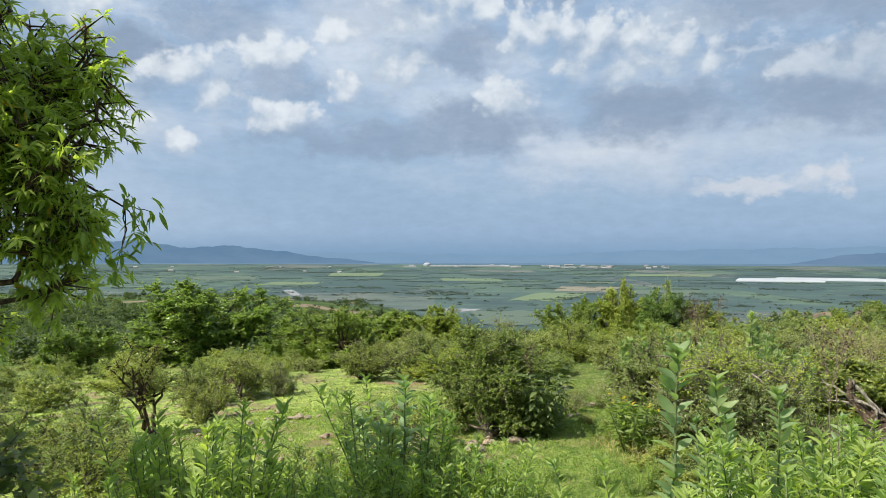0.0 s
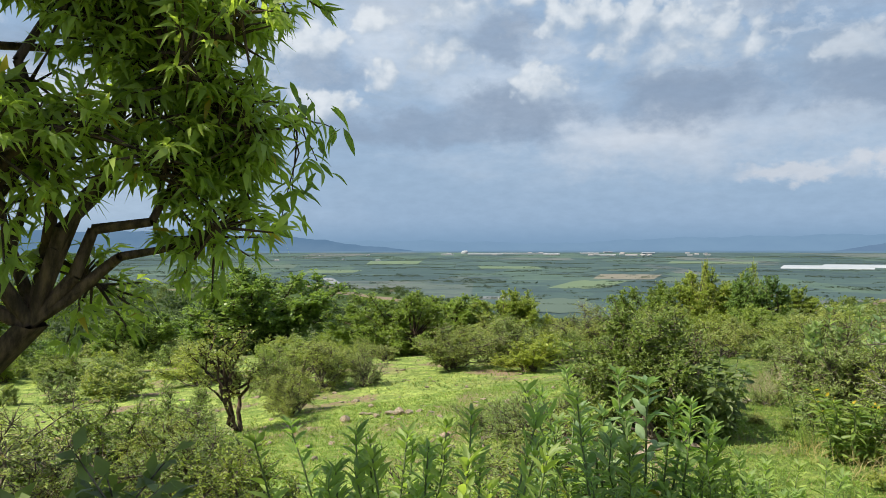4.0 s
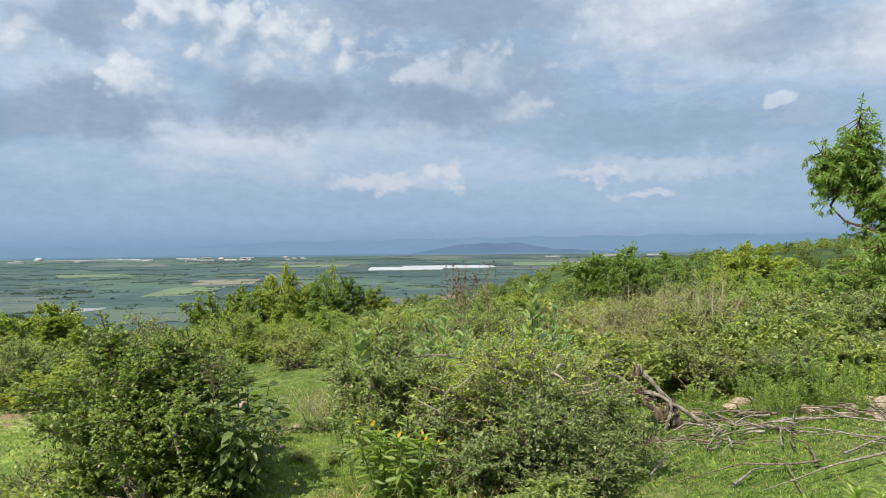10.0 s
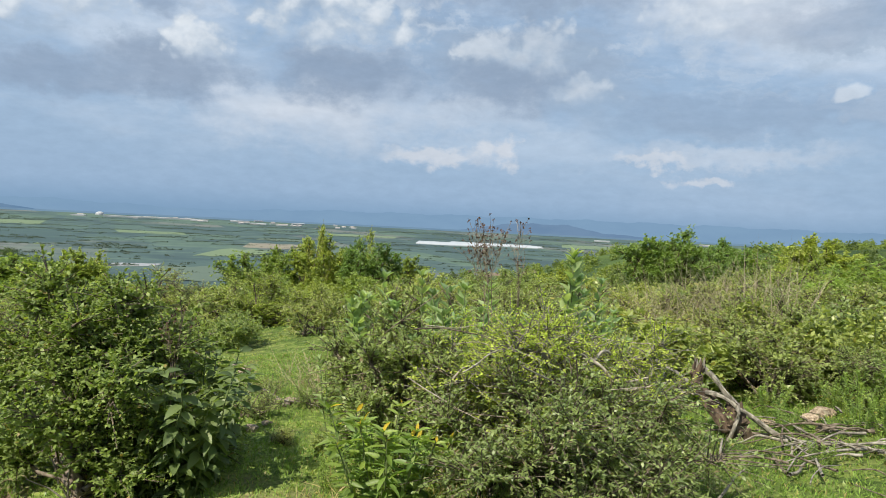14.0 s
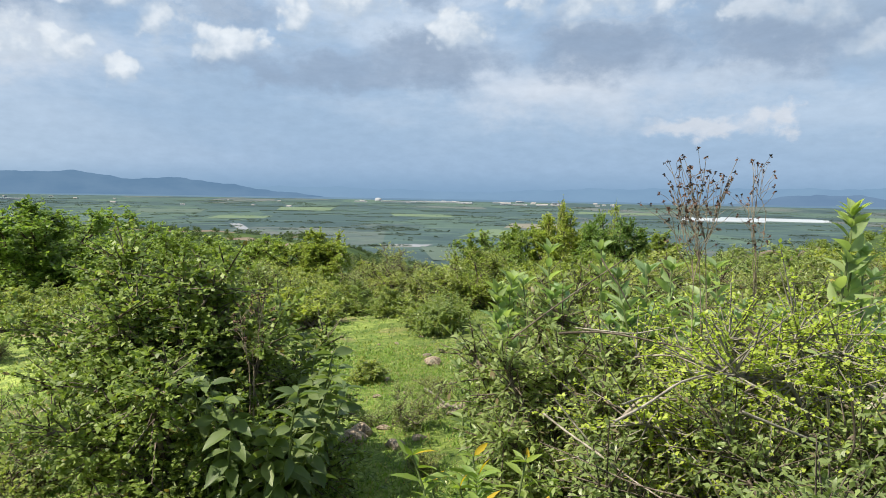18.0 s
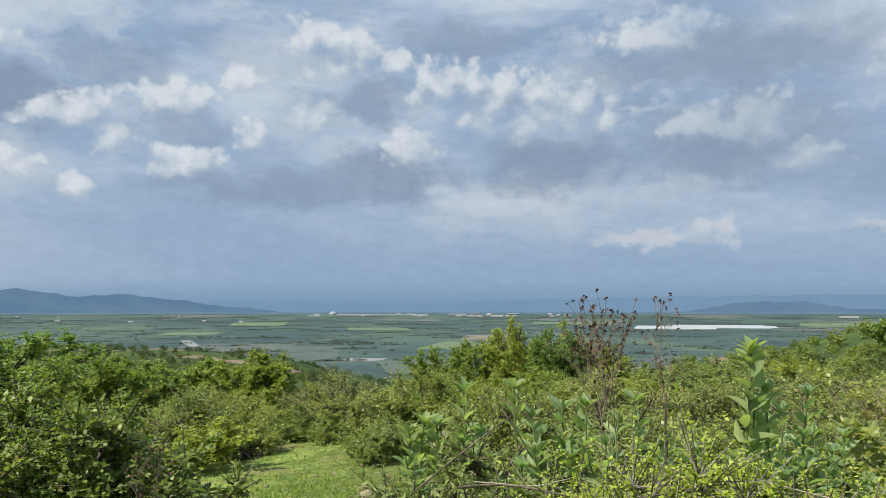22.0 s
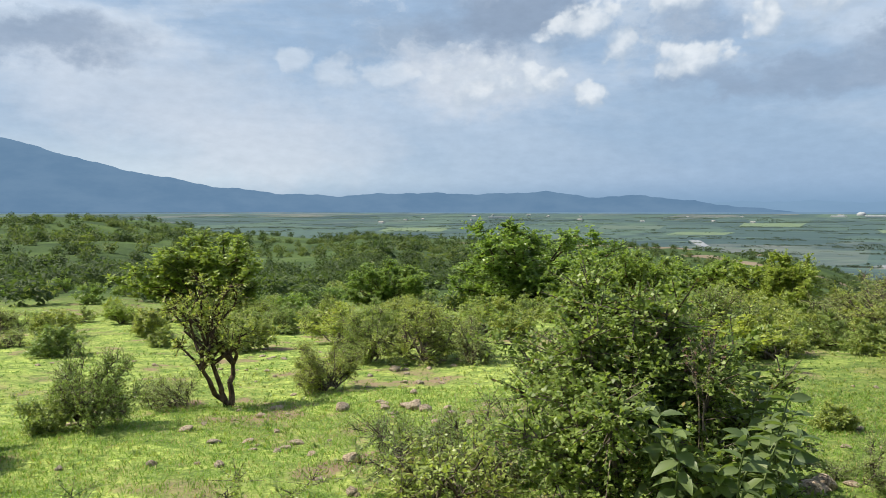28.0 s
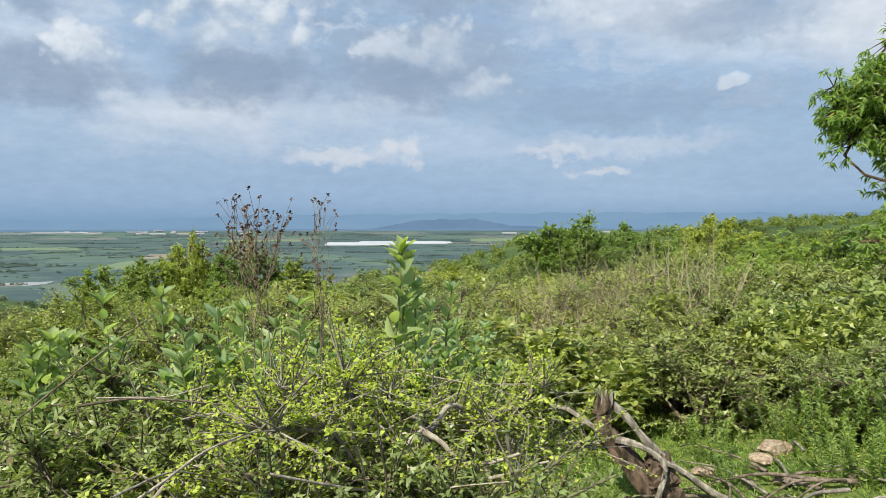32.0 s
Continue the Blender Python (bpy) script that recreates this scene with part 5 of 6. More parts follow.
def overhang():
    """The leaning tree's outermost branch, with hanging bunches of leaves."""
    rng = np.random.default_rng(130)
    tree = [o for o in bpy.data.objects if o.name.startswith("leafy_tree") and o.parent is None][0]
    at = np.array(tree.location)
    line = np.array([(-2.6, 3.55, 2.45), (-2.2, 3.75, 2.47), (-1.9, 3.88, 2.4), (-1.72, 3.97, 2.28)]) - at
    ends = np.array([(-1.6, 4.02, 2.26), (-1.66, 4.05, 2.14), (-1.73, 3.96, 2.02), (-1.78, 4.0, 1.93), (-1.86, 3.9, 2.1), (-1.95, 3.95, 2.3), (-1.68, 3.9, 2.32), (-2.1, 3.8, 2.25), (-1.9, 4.05, 2.2)]) - at
    paths = [(line, np.array([0.014, 0.011, 0.008, 0.005]))]
    for e in ends:
        paths.append(limb(line[2 if e[0] < -1.85 - at[0] else 3], e, 0.004, 0.0018, rng, 5, 0.12, 0.08))
    V, F = path_tubes(paths, 6)
    branch = mesh_object("branch", V, F, M_BARK2, tree)
    P = np.repeat(ends, 14, 0) + rng.normal(0, 0.035, (len(ends) * 14, 3))
    D = unit(rng.normal(size=P.shape)) * (1, 1, 0.4) + (0, 0, -0.5)
    L = 0.1 * rng.uniform(0.7, 1.2, len(P))
    LV, LF = leaves(P, D, L, L * 0.24, rng, 0.3, 0.3, full=True)
    mesh_object("foliage", LV, LF, M_LANCE, branch)


overhang()

# small growth in the grassy gap between the bushes
for k, (x, y, h) in enumerate(((1.75, 9.0, 0.14), (1.5, 9.9, 0.16), (2.0, 8.75, 0.14), (1.95, 10.6, 0.2), (1.4, 11.2, 0.24))):
    plant("low" if k % 2 else "leafy", x, y, h, wide=1.2)

# ---- stones ----
def stone_mesh(seed, flat=0.6):
    rng = np.random.default_rng(seed)
    bm = bmesh.new()
    bmesh.ops.create_icosphere(bm, subdivisions=2, radius=0.5)
    ph = rng.uniform(0, 6, 6)
    cuts = unit(rng.normal(size=(10, 3)))
    for v in bm.verts:
        p = np.array(v.co)
        for c in cuts:
            over = p @ c - 0.27
            if over > 0:
                p = p - c * over * 0.85
        p *= 1 + 0.08 * math.sin(7 * p[0] + ph[0]) * math.sin(6 * p[1] + ph[1])
        v.co = p * (1.15, 0.85, flat)
    me = bpy.data.meshes.new("stone")
    bm.to_mesh(me)
    bm.free()
    me.materials.append(M_ROCK)
    return me


STONES = [stone_mesh(s, f) for s, f in ((1, 0.6), (2, 0.5), (3, 0.75), (4, 0.45), (5, 0.65))]


def stone(x, y, size, k, turn, label):
    ob = new("stone", STONES[k % len(STONES)])
    ob.matrix_basis = pose(x, y, float(ground(x, y)) + size * 0.1, 0, 0, turn) @ Matrix.Scale(size, 4)
    tagged(ob, label, "stone", "stones in the pasture")


for k, (x, y, s) in enumerate(((1.62, 9.42, 0.22), (1.75, 9.55, 0.16), (2.06, 10.12, 0.22), (1.95, 10.2, 0.16), (-2.13, 10.92, 0.3), (-2.4, 10.8, 0.2), (-1.7, 10.85, 0.16), (1.39, 9.59, 0.2), (2.0, 10.04, 0.14), (-0.21, 9.3, 0.2),
                               (2.62, 5.76, 0.22), (3.08, 6.16, 0.15), (5.53, 7.16, 0.2), (5.69, 6.74, 0.26), (5.95, 6.9, 0.3), (0.28, 7.91, 0.25), (0.5, 8.05, 0.3), (0.78, 8.0, 0.3), (0.55, 8.3, 0.22), (4.95, 7.55, 0.13))):
    stone(x, y, s * 0.75, k, k * 71, "pinkish weathered stone lying in the grass")
rng_st = np.random.default_rng(81)
for k in range(150):
    a, r = radians(rng_st.uniform(-62, 4)), rng_st.uniform(4.0, 13)
    x, y = CX + r * math.sin(a) - 0.3, CY + r * math.cos(a)
    stone(x, y, rng_st.uniform(0.03, 0.11), k, rng_st.uniform(0, 360), "small pale stone in the short grass")

for k, (x, y, sz) in enumerate(((-2.22, 10.94, 0.3), (-1.99, 10.86, 0.26), (-1.86, 11.06, 0.2), (-2.18, 10.2, 0.13), (-1.38, 9.57, 0.14), (-1.53, 9.19, 0.12), (-3.82, 13.0, 0.3), (-3.7, 13.1, 0.2), (-3.44, 13.27, 0.22), (-3.33, 10.09, 0.2), (-3.4, 9.28, 0.25), (-2.6, 11.6, 0.2), (-2.9, 12.2, 0.25), (-5.7, 14.3, 0.35), (-1.2, 10.3, 0.15), (-4.6, 9.0, 0.2))):
    stone(x, y, sz * 0.6, k + 3, k * 61, "pinkish weathered stone lying in the open pasture")

rng_p = np.random.default_rng(83)
for k in range(16):
    a, r = radians(rng_p.uniform(-58, -22)), rng_p.uniform(5.5, 12)
    x0, y0 = 1.7 + r * math.sin(a), 5.2 + r * math.cos(a)
    for j in range(5):
        stone(x0 + rng_p.normal(0, 0.38), y0 + rng_p.normal(0, 0.16), rng_p.uniform(0.04, 0.14), 3 if j % 3 else 1, rng_p.uniform(0, 360), "flat pale stone half sunk in the pasture")
stone(-1.08, 8.04, 0.2, 2, 30, "broken reddish stone on the short grass")
for x, y, sz in ((0.34, 7.74, 0.24), (-0.33, 8.3, 0.16), (-0.96, 9.15, 0.2), (-2.76, 10.59, 0.2), (-1.43, 9.06, 0.16), (1.43, 9.68, 0.18), (1.38, 9.51, 0.2), (1.99, 12.08, 0.2), (-0.07, 8.56, 0.22), (-0.2, 8.4, 0.16)):
    stone(x, y, sz, 4, x * 90, "pinkish stone lying beside the shrubs")

# ---- grass and low herbs ----
def tufts(name, label, n, az0, az1, r0, r1, h, w, mat, seed, per=7, patchy=0.0):
    rng = np.random.default_rng(seed)
    a = np.radians(rng.uniform(az0, az1, n))
    r = np.sqrt(rng.uniform(r0 * r0, r1 * r1, n))
    x, y = CX + r * np.sin(a), CY + r * np.cos(a)
    if patchy:
        keep = np.sin(x * 1.3 + 0.5 * y) * np.sin(y * 1.1 - 0.6 * x + 1) + rng.normal(0, 0.35, n) > patchy
        x, y = x[keep], y[keep]
    n = len(x)
    base = np.stack([x, y, ground(x, y)], 1)
    P = np.repeat(base, per, 0) + rng.normal(0, min(h, 0.1) * 0.35, (n * per, 3)) * (1, 1, 0)
    D = rng.normal(0, 0.55, (n * per, 3)) * (1, 1, 0) + (0, 0, 1)
    L = h * rng.uniform(0.5, 1.2, n * per)
    V, F = leaves(P, D, L, np.full(n * per, w), rng, 0.1, 0.25)
    ob = mesh_object(name, V, F, mat)
    tagged(ob, label, "grass", kind="stuff")


tufts("grass", "short green grass of the pasture", 60000, -75, 80, 0.6, 8, 0.042, 0.0055, M_GRASS, 91, 3)
tufts("grass", "short green grass of the pasture", 16000, -75, 80, 8, 20, 0.04, 0.010, M_GRASS, 92, 3)
tufts("herbs", "tiny round-leaved herbs creeping through the grass", 15000, -75, 80, 1.2, 10, 0.022, 0.012, M_LEAFY, 97, 4, -0.2)
tufts("herbs", "dry clippings and dead leaves in the grass", 2600, -75, 80, 1.2, 11, 0.03, 0.006, M_STRAW, 98, 3, 0.1)
tufts("herbs", "low broad herbs among the grass", 5200, -75, 80, 1.0, 13, 0.05, 0.016, M_LEAFY, 93, 6, 0.1)
tufts("dry_grass", "dry straw-coloured grass between the shrubs", 120, 30, 62, 5.5, 11, 0.5, 0.006, M_STRAW, 94, 14, 0.3)
tufts("dry_grass", "pinkish dry stalks among the shrubs of the slope", 130, 28, 66, 5.5, 10.5, 0.62, 0.005, M_PINK, 96, 12, 0.35)
tufts("dry_grass", "tall pinkish dry stalks standing among the shrubs", 100, 33, 41, 5.4, 7.6, 0.95, 0.006, M_PINK, 99, 10)
tufts("dry_grass", "tall pinkish dry stalks standing among the shrubs", 130, 40, 52, 5.6, 8.5, 1.15, 0.007, M_PINK, 100, 10)
tufts("dry_grass", "pinkish dry stalks beside the grassy gap", 70, 2, 16, 4.2, 6.5, 0.42, 0.005, M_PINK, 101, 9)
tufts("dry_grass", "dry straw-coloured grass at the foot of the shrubs", 60, -12, 14, 1.4, 2.6, 0.2, 0.005, M_STRAW, 95, 9)

# ---- stump and fallen branches ----
def branch_object(name, mat, paths, parent=None, sides=7):
    V, F = sweep(*paths[0], sides)
    return mesh_object(name, V, F, mat, parent, True)


def sweep(pts, rad, sides):
    """One closed skin along a bent line."""
    n = len(pts)
    d = unit(np.gradient(pts, axis=0))
    u = unit(np.cross(d, np.array([0.31, 0.2, 0.93])))
    w = np.cross(d, u)
    t = np.arange(sides) * 2 * np.pi / sides
    V = (pts[:, None] + (u[:, None] * np.cos(t)[None, :, None] + w[:, None] * np.sin(t)[None, :, None]) * np.asarray(rad)[:, None, None]).reshape(-1, 3)
    F = [(k * sides + i, k * sides + (i + 1) % sides, (k + 1) * sides + (i + 1) % sides, (k + 1) * sides + i) for k in range(n - 1) for i in range(sides)]
    return V, F


def bent(points, r0, r1, seed, n=10, wig=0.015):
    """A crooked line through a few points, smoothed, with tapering radii."""
    rng = np.random.default_rng(seed)
    pts = np.array(points, float)
    m = 2 * len(pts) - 1
    t = np.linspace(0, len(pts) - 1, m)
    q = np.stack([np.interp(t, np.arange(len(pts)), pts[:, i]) for i in range(3)], 1)
    q[1:-1] += rng.normal(0, wig, (m - 2, 3))
    t = np.linspace(0, m - 1, n)
    q = np.stack([np.interp(t, np.arange(m), q[:, i]) for i in range(3)], 1)
    for _ in range(2):
        q[1:-1] = 0.25 * q[:-2] + 0.5 * q[1:-1] + 0.25 * q[2:]
    return q, np.linspace(r0, r1, n) * rng.uniform(0.92, 1.08, n)


stump = new("tree_stump")
SX, SY, SZ = 4.57, 7.71, float(ground(4.57, 7.71))
stump.location = (SX, SY, SZ)


def stump_part(name, mat, points, r0, r1, seed, sides=11, n=14, wig=0.012):
    """A piece of the stump, skinned with knots and furrows; points in the world."""
    rng = np.random.default_rng(seed)
    q, rad = bent([(x - SX, y - SY, z - SZ) for x, y, z in points], r0, r1, seed, n, wig)
    V, F = sweep(q, rad, sides)
    V = V.reshape(n, sides, 3)
    axis = q[:, None]
    furrow = 1 + 0.13 * np.sin(np.arange(sides) * 2.3 + seed)[None, :] + 0.10 * rng.normal(size=(n, sides))
    V = (axis + (V - axis) * furrow[..., None]).reshape(-1, 3)
    cap = [[(n - 1) * sides, (n - 1) * sides + i, (n - 1) * sides + i + 1, (n - 1) * sides + i + 1] for i in range(1, sides - 1)]
    me = bpy.data.meshes.new(name)
    me.from_pydata([tuple(v) for v in V], [], list(F) + [tuple(c[:3]) for c in cap])
    me.materials.append(mat)
    new(name, me).parent = stump


stump_part("trunk", M_STUMP, [(4.6, 7.69, SZ - 0.08), (4.58, 7.7, SZ + 0.05), (4.56, 7.72, 0.33), (4.55, 7.73, 0.43)], 0.1, 0.06, 1)
stump_part("limb", M_STUMP, [(4.53, 7.75, 0.27), (4.46, 7.82, 0.43), (4.38, 7.89, 0.54), (4.365, 7.91, 0.62), (4.375, 7.89, 0.7)], 0.05, 0.034, 2)
stump_part("limb", M_DEAD, [(4.38, 7.9, 0.7), (4.47, 7.81, 0.59), (4.55, 7.73, 0.46), (4.62, 7.65, 0.39), (4.71, 7.54, 0.27), (4.85, 7.35, SZ + 0.04)], 0.018, 0.01, 3, 7, 18, 0.006)
stump_part("limb", M_DEAD, [(4.38, 7.83, 0.52), (4.49, 7.72, 0.48), (4.57, 7.63, 0.41), (4.72, 7.4, 0.28)], 0.016, 0.009, 4, 6)
stump_part("limb", M_DEAD, [(4.5, 7.66, 0.46), (4.5, 7.63, 0.39), (4.44, 7.66, SZ)], 0.014, 0.01, 5, 6)
stump_part("limb", M_DEAD, [(4.16, 8.09, 0.7), (4.24, 8.02, 0.64), (4.34, 7.93, 0.57), (4.43, 7.85, 0.5)], 0.009, 0.015, 6, 7)
for k in range(9):
    a = k * 0.7
    c = (4.375 + 0.026 * math.cos(a), 7.89 + 0.026 * math.sin(a), 0.68)
    stump_part("splinter", M_DEAD if k % 2 else M_STUMP, [c, (c[0] + 0.012 * math.cos(a), c[1] + 0.012 * math.sin(a), 0.73 + 0.008 * (k % 4))], 0.012, 0.002, 20 + k, 5, 4, 0.002)
for k in range(6):
    a = k * 1.05
    c = (4.55 + 0.045 * math.cos(a), 7.73 + 0.045 * math.sin(a), 0.42)
    stump_part("splinter", M_STUMP, [c, (c[0], c[1], 0.46 + 0.01 * (k % 3))], 0.02, 0.003, 40 + k, 5, 4, 0.002)
tagged(stump, "broken reddish brown tree stump with a jagged leaning limb", "stump")


def fallen(points, r0, r1, seed, label, mat=None):
    base = np.array(points, float)
    base[:, 2] += [float(ground(x, y)) for x, y in base[:, :2]]
    ob = branch_object("fallen_branch", mat or M_DEAD, [bent(base, r0, r1, seed, 12)], None, 6)
    tagged(ob, label, "branch", "fallen branches by the stump")
    return ob


rng_b = np.random.default_rng(14)
for k in range(44):
    x, y = rng_b.uniform(3.7, 6.0), rng_b.uniform(5.9, 7.5)
    t = rng_b.uniform(0, 3.14)
    L = rng_b.uniform(0.3, 1.1)
    dx, dy = math.cos(t) * L / 2, math.sin(t) * L / 2
    z = rng_b.uniform(0.015, 0.07)
    b = rng_b.uniform(-0.15, 0.15)
    fallen([(x - dx, y - dy, z), (x - dy * b, y + dx * b, z + 0.03), (x + dx, y + dy, z * 0.5)], rng_b.uniform(0.004, 0.011), 0.0026, 100 + k, "thin bleached branch lying on the grass", M_DEAD if k % 3 else M_BARK)
for k in range(46):
    x, y = rng_b.normal(4.7, 0.38), rng_b.normal(7.15, 0.3)
    t = rng_b.uniform(0, 3.14)
    L = rng_b.uniform(0.2, 0.8)
    dx, dy, z = math.cos(t) * L / 2, math.sin(t) * L / 2, rng_b.uniform(0.01, 0.1)
    b = rng_b.uniform(-0.2, 0.2)
    fallen([(x - dx, y - dy, z), (x - dy * b, y + dx * b, z + 0.03), (x + dx, y + dy, z * 0.4)], rng_b.uniform(0.005, 0.013), 0.003, 300 + k, "dry branch in the heap beside the stump", M_DEAD if k % 2 else M_BARK)
fallen([(1.82, 10.27, 0.12), (2.0, 10.1, 0.05), (2.24, 9.84, 0.02)], 0.007, 0.004, 401, "yellowed dry stick lying in the clearing")
for k, (a, b) in enumerate(((-0.1, 0.3), (0.12, 0.34), (0.2, 0.22), (-0.2, 0.2), (0.02, 0.42))):
    fallen([(0.5, 8.3, 0.0), (0.5 + a * 0.4, 8.25, b * 0.5), (0.5 + a, 8.22, b)], 0.006, 0.003, 410 + k, "bleached bare twig at the foot of the shrub")
for k, (x, y, s) in enumerate(((5.24, 7.69, 0.16), (4.97, 7.81, 0.13), (5.47, 7.71, 0.12), (1.42, 9.67, 0.13), (0.35, 8.1, 0.2), (0.15, 8.2, 0.16), (0.85, 8.05, 0.14), (-1.0, 8.9, 0.15), (-0.4, 8.6, 0.12))):
    stone(x, y, s, k + 2, k * 53, "reddish weathered stone lying in the grass")
# bare limbs in the thorny shrub
for pts, r in (([(3.42, 7.3, 0.2), (3.28, 7.42, 0.42), (3.18, 7.5, 0.6), (3.15, 7.53, 0.68)], 0.016), ([(3.18, 7.5, 0.62), (3.3, 7.55, 0.68), (3.4, 7.6, 0.66)], 0.012), ([(3.6, 7.4, 0.3), (3.45, 7.38, 0.5), (3.42, 7.35, 0.6)], 0.014)):
    fallen(pts, r, r * 0.6, int(pts[0][0] * 100), "bleached broken limb in the thorny shrub")
def shrub_limb(points, r, seed, mat, label):
    ob = branch_object("bare_limb", mat, [bent(points, r, r * 0.6, seed, 12, 0.005)], None, 7)
    tagged(ob, label, "branch", "bare limbs in the thorny shrub")


for k, (pts, r) in enumerate((
        ([(3.0, 7.45, 0.45), (3.02, 7.4, 0.67), (3.03, 7.4, 0.77), (3.05, 7.38, 0.82), (3.1, 7.36, 0.87)], 0.016), ([(3.09, 7.37, 0.87), (3.15, 7.33, 0.83), (3.18, 7.31, 0.78), (3.28, 7.24, 0.73)], 0.011),
        ([(3.22, 7.29, 0.74), (3.27, 7.25, 0.77), (3.36, 7.2, 0.79)], 0.008), ([(3.2, 7.3, 0.7), (3.36, 7.19, 0.74), (3.43, 7.14, 0.77)], 0.007), ([(2.33, 7.53, 0.74), (2.4, 7.51, 0.82), (2.5, 7.49, 0.82)], 0.007),
        ([(2.6, 7.5, 0.55), (2.62, 7.45, 0.78), (2.63, 7.45, 0.83)], 0.008), ([(2.19, 7.59, 1.03), (2.38, 7.57, 1.01), (2.49, 7.55, 1.04)], 0.0025),
        ([(4.2, 8.05, 0.48), (4.36, 7.92, 0.48), (4.44, 7.83, 0.46)], 0.011))):
    shrub_limb(pts, r, 500 + k, M_PALE, "pale bleached limb in the thorny shrub")
for k, (pts, r) in enumerate((
        ([(2.8, 7.62, 0.7), (2.9, 7.57, 0.74), (3.0, 7.52, 0.73), (3.1, 7.47, 0.71), (3.21, 7.42, 0.74)], 0.016), ([(2.95, 7.6, 0.84), (3.09, 7.53, 0.78), (3.2, 7.48, 0.73)], 0.012), ([(2.78, 7.62, 1.03), (2.85, 7.59, 0.96), (2.9, 7.57, 0.86)], 0.006),
        ([(2.15, 7.65, 1.0), (2.31, 7.63, 1.01), (2.59, 7.57, 0.96), (2.8, 7.52, 0.92)], 0.0045), ([(2.0, 7.7, 0.97), (2.18, 7.64, 1.13), (2.35, 7.62, 1.25)], 0.003), ([(2.3, 7.7, 1.25), (2.36, 7.67, 1.15), (2.4, 7.67, 1.08)], 0.003), ([(2.7, 7.5, 0.6), (2.78, 7.45, 0.73), (3.0, 7.36, 0.73)], 0.009))):
    shrub_limb(pts, r, 530 + k, M_BARK, "bare grey limb in the thorny shrub")
rng_l = np.random.default_rng(55)
for k in range(34):
    c = np.array([rng_l.uniform(2.2, 3.7), rng_l.uniform(7.2, 7.7), rng_l.uniform(0.55, 0.95)])
    d = unit(rng_l.normal(size=3) * (1, 0.7, 0.45)) * rng_l.uniform(0.12, 0.35)
    m = c + rng_l.normal(0, 0.03, 3)
    shrub_limb([c - d, m, c + d], rng_l.uniform(0.002, 0.0045), 560 + k, M_PALE if k % 2 else M_BARK, "thin bare twig in the thorny shrub")
for k, (x, y, sz) in enumerate(((5.09, 7.46, 0.16), (5.47, 7.06, 0.2), (5.53, 6.81, 0.18), (6.0, 6.78, 0.25), (5.57, 6.55, 0.16), (6.6, 6.65, 0.3), (5.42, 7.74, 0.2), (6.3, 6.7, 0.2), (5.75, 6.9, 0.14), (6.1, 6.6, 0.16), (4.95, 7.81, 0.14), (5.3, 7.25, 0.1))):
    stone(x, y, sz, k + 1, k * 47, "pale pinkish stone at the foot of the shrubs")


def bare_bush(seed, x, y, H, n, label):
    """Leafless dry stalks that fork towards their tips."""
    rng = np.random.default_rng(seed)
    root = new("dry_bush")
    root.location = (x, y, float(ground(x, y)))
    for k in range(n):
        a = rng.uniform(0, 6.28)
        top = np.array([math.cos(a) * H * 0.35, math.sin(a) * H * 0.35, H * rng.uniform(0.7, 1)])
        main = limb(np.array([0, 0, -0.02]), top, 0.004, 0.0016, rng, 7, 0.12)
        paths = [main]
        for j in range(4):
            p0 = main[0][rng.integers(2, 6)]
            paths.append(limb(p0, p0 + rng.normal(0, 0.09, 3) * (1, 1, 0.4) + (0, 0, 0.12), 0.0018, 0.001, rng, 4, 0.1))
        V, F = path_tubes(paths, 5)
        mesh_object("stalk", V, F, M_PALE, root)
    tagged(root, label, "dry bush", "dry bushes at the tree's foot")


for k, (x, y, h) in enumerate(((6.0, 6.2, 0.45), (5.2, 6.15, 0.25), (6.4, 6.4, 0.5))):
    bare_bush(700 + k, x, y, h, 5, "pale leafless dry bush on the grass")


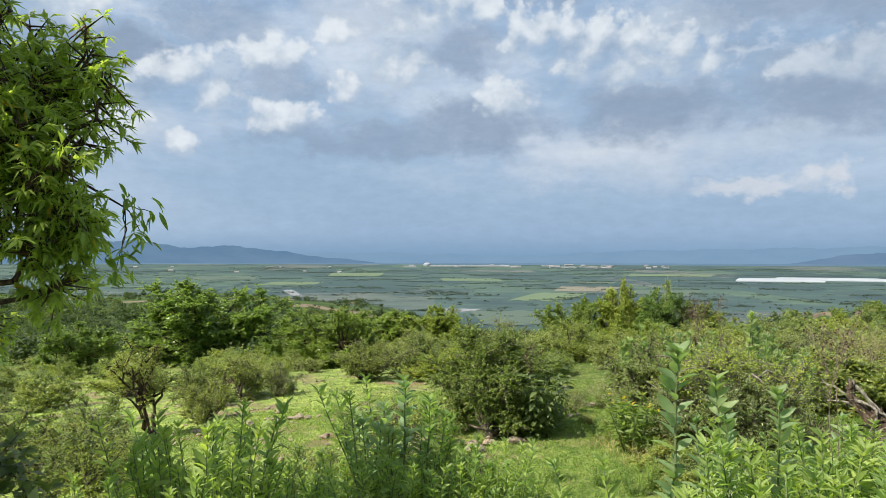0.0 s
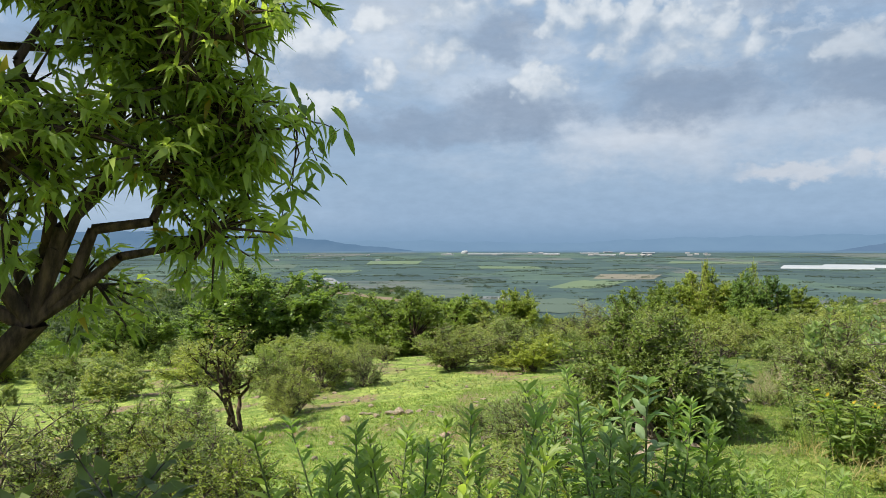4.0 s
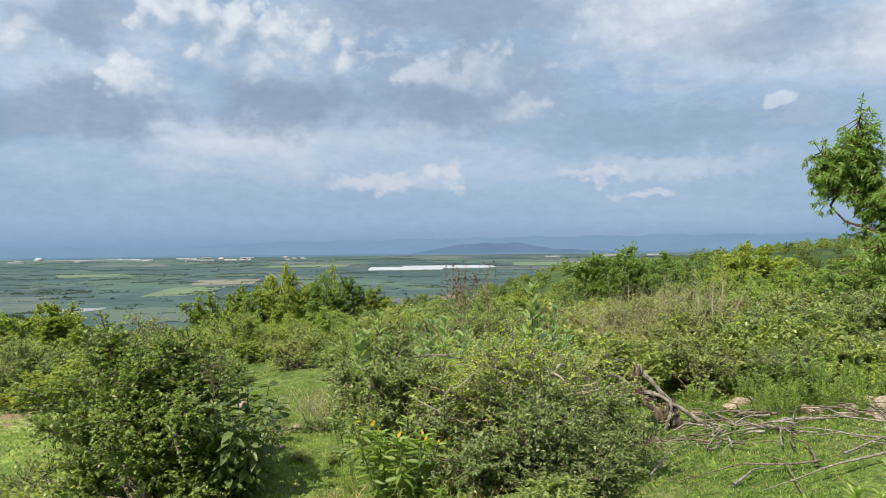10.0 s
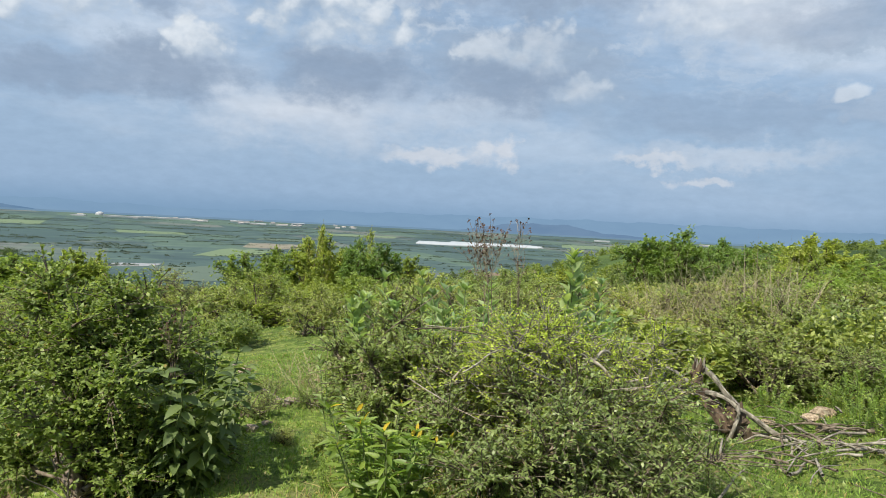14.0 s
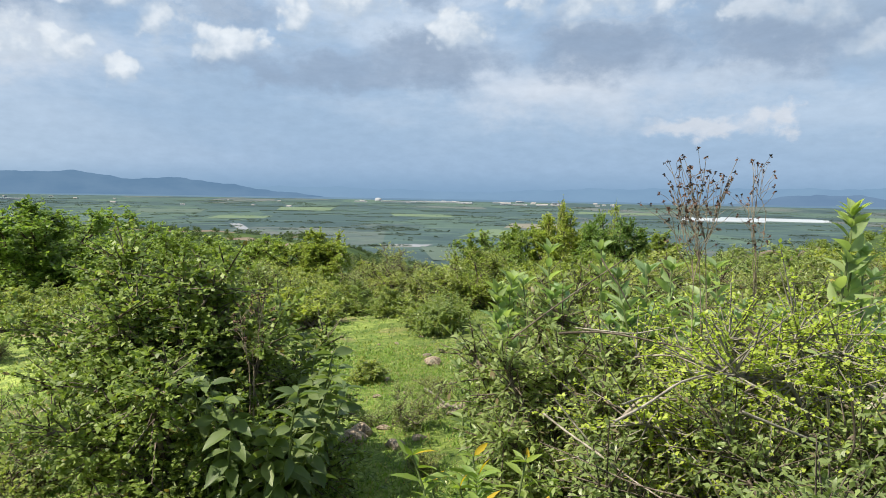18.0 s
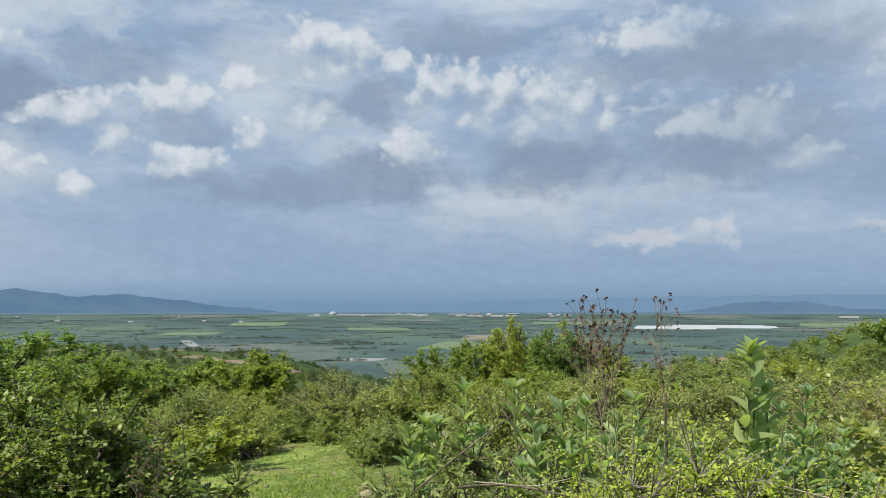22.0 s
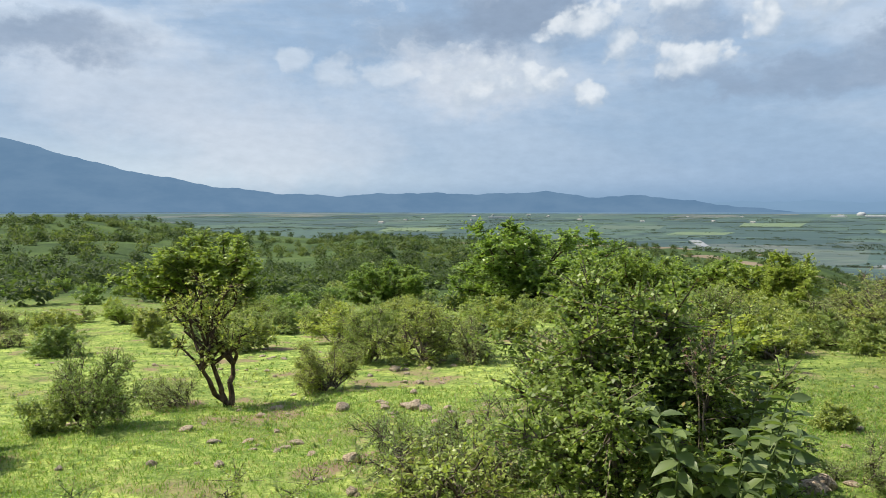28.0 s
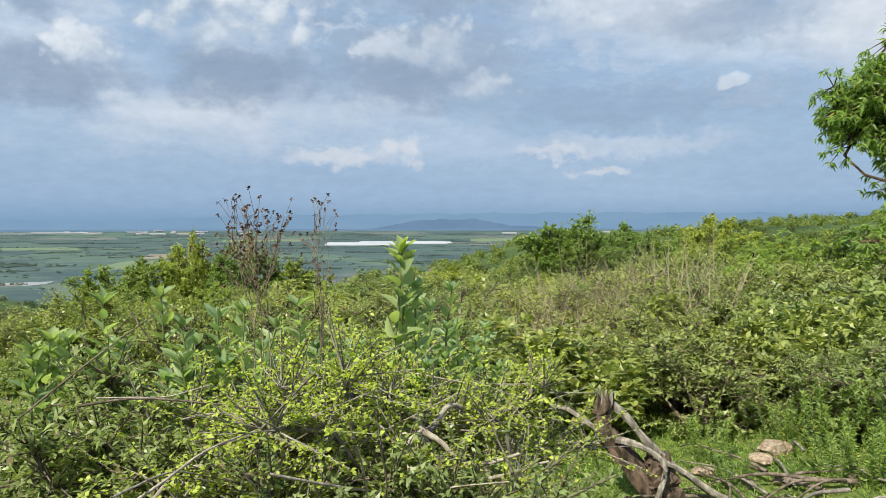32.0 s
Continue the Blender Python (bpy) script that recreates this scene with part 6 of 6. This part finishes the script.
# ---- dry seed stalks ----
def seed_stalk(seed, x, y, H, n, spread, label):
    """Thin dry stalks that fan out at the top, each with a few burr-like heads."""
    rng = np.random.default_rng(seed)
    root = new("dry_seed_stalk")
    root.location = (x, y, float(ground(x, y)))
    heads, twigs = [], []
    for k in range(n):
        a = rng.uniform(0, 6.28)
        out = spread * rng.uniform(0.15, 1) ** 0.7
        top = np.array([math.cos(a) * out, math.sin(a) * out, H * rng.uniform(0.86, 1.0)])
        foot = np.array([math.cos(a) * out * 0.12, math.sin(a) * out * 0.12, -0.03])
        mid = np.array([math.cos(a) * out * 0.2, math.sin(a) * out * 0.2, H * 0.66])
        if n > 5:  # a few stems carry the whole spray
            stem = k % 3
            foot = np.array([0.015 * stem, 0.01 * (stem - 1), -0.03])
            mid = np.array([0.03 * (stem - 1), 0.02 * stem, H * (0.68 + 0.05 * stem)])
        low, high = limb(foot, mid, 0.0027, 0.0021, rng, 5, 0.03), limb(mid, top, 0.0018, 0.001, rng, 6, 0.06)
        whole = n <= 5 or k < 3
        line = (np.concatenate([low[0][:-1], high[0]]), np.concatenate([low[1][:-1], high[1]])) if whole else high
        mesh_object("stalk", *sweep(*line, 5), M_TWIG, root)
        heads.append(top)
        for j in range(8):
            f = rng.uniform(0.25, 0.85)
            p0 = mid + (top - mid) * f
            q = p0 + rng.normal(0, 1, 3) * (0.05, 0.05, 0.02) + (0, 0, rng.uniform(0.03, 0.11))
            twigs.append(limb(p0, q, 0.0011, 0.0007, rng, 4, 0.08))
            heads.append(q)
    mesh_object("twig_spray", *path_tubes(twigs, 4), M_TWIG, root)["kind"] = "stuff"
    heads = np.array(heads)
    P = np.repeat(heads, 6, 0)
    D = rng.normal(size=P.shape) + (0, 0, 0.4)
    LV, LF = leaves(P, D, np.full(len(P), 0.013), np.full(len(P), 0.009), rng)
    ob = mesh_object("seed_spray", LV, LF, M_SEED, root)
    ob["kind"] = "stuff"
    tagged(root, label, "dry weed", "dry seed stalks")


seed_stalk(1, 2.8, 8.05, 1.5, 15, 0.17, "tall dry weed with a spray of dark brown seed heads")
seed_stalk(2, 3.1, 8.2, 1.52, 4, 0.06, "slender dry stalk with a few dark seed heads")
seed_stalk(3, 1.0, 8.4, 1.0, 4, 0.12, "dry stalk with dark seed heads in the bush")
seed_stalk(4, 2.15, 4.05, 1.45, 8, 0.2, "tall dry weed with a spray of pale seed heads")
# yellowing weed below the shrubs
yw = stalks("yellowing_weed", 120, 15, 0.66, 0.36, M_YELLOW, 13, (0.105, 0.027), 0.12, 3, 0.12, 0.55)
place(yw, 1.95, 7.45, 0, copy=False)
tagged(yw, "weed with yellow and lime leaves at the shrub's foot", "weed")
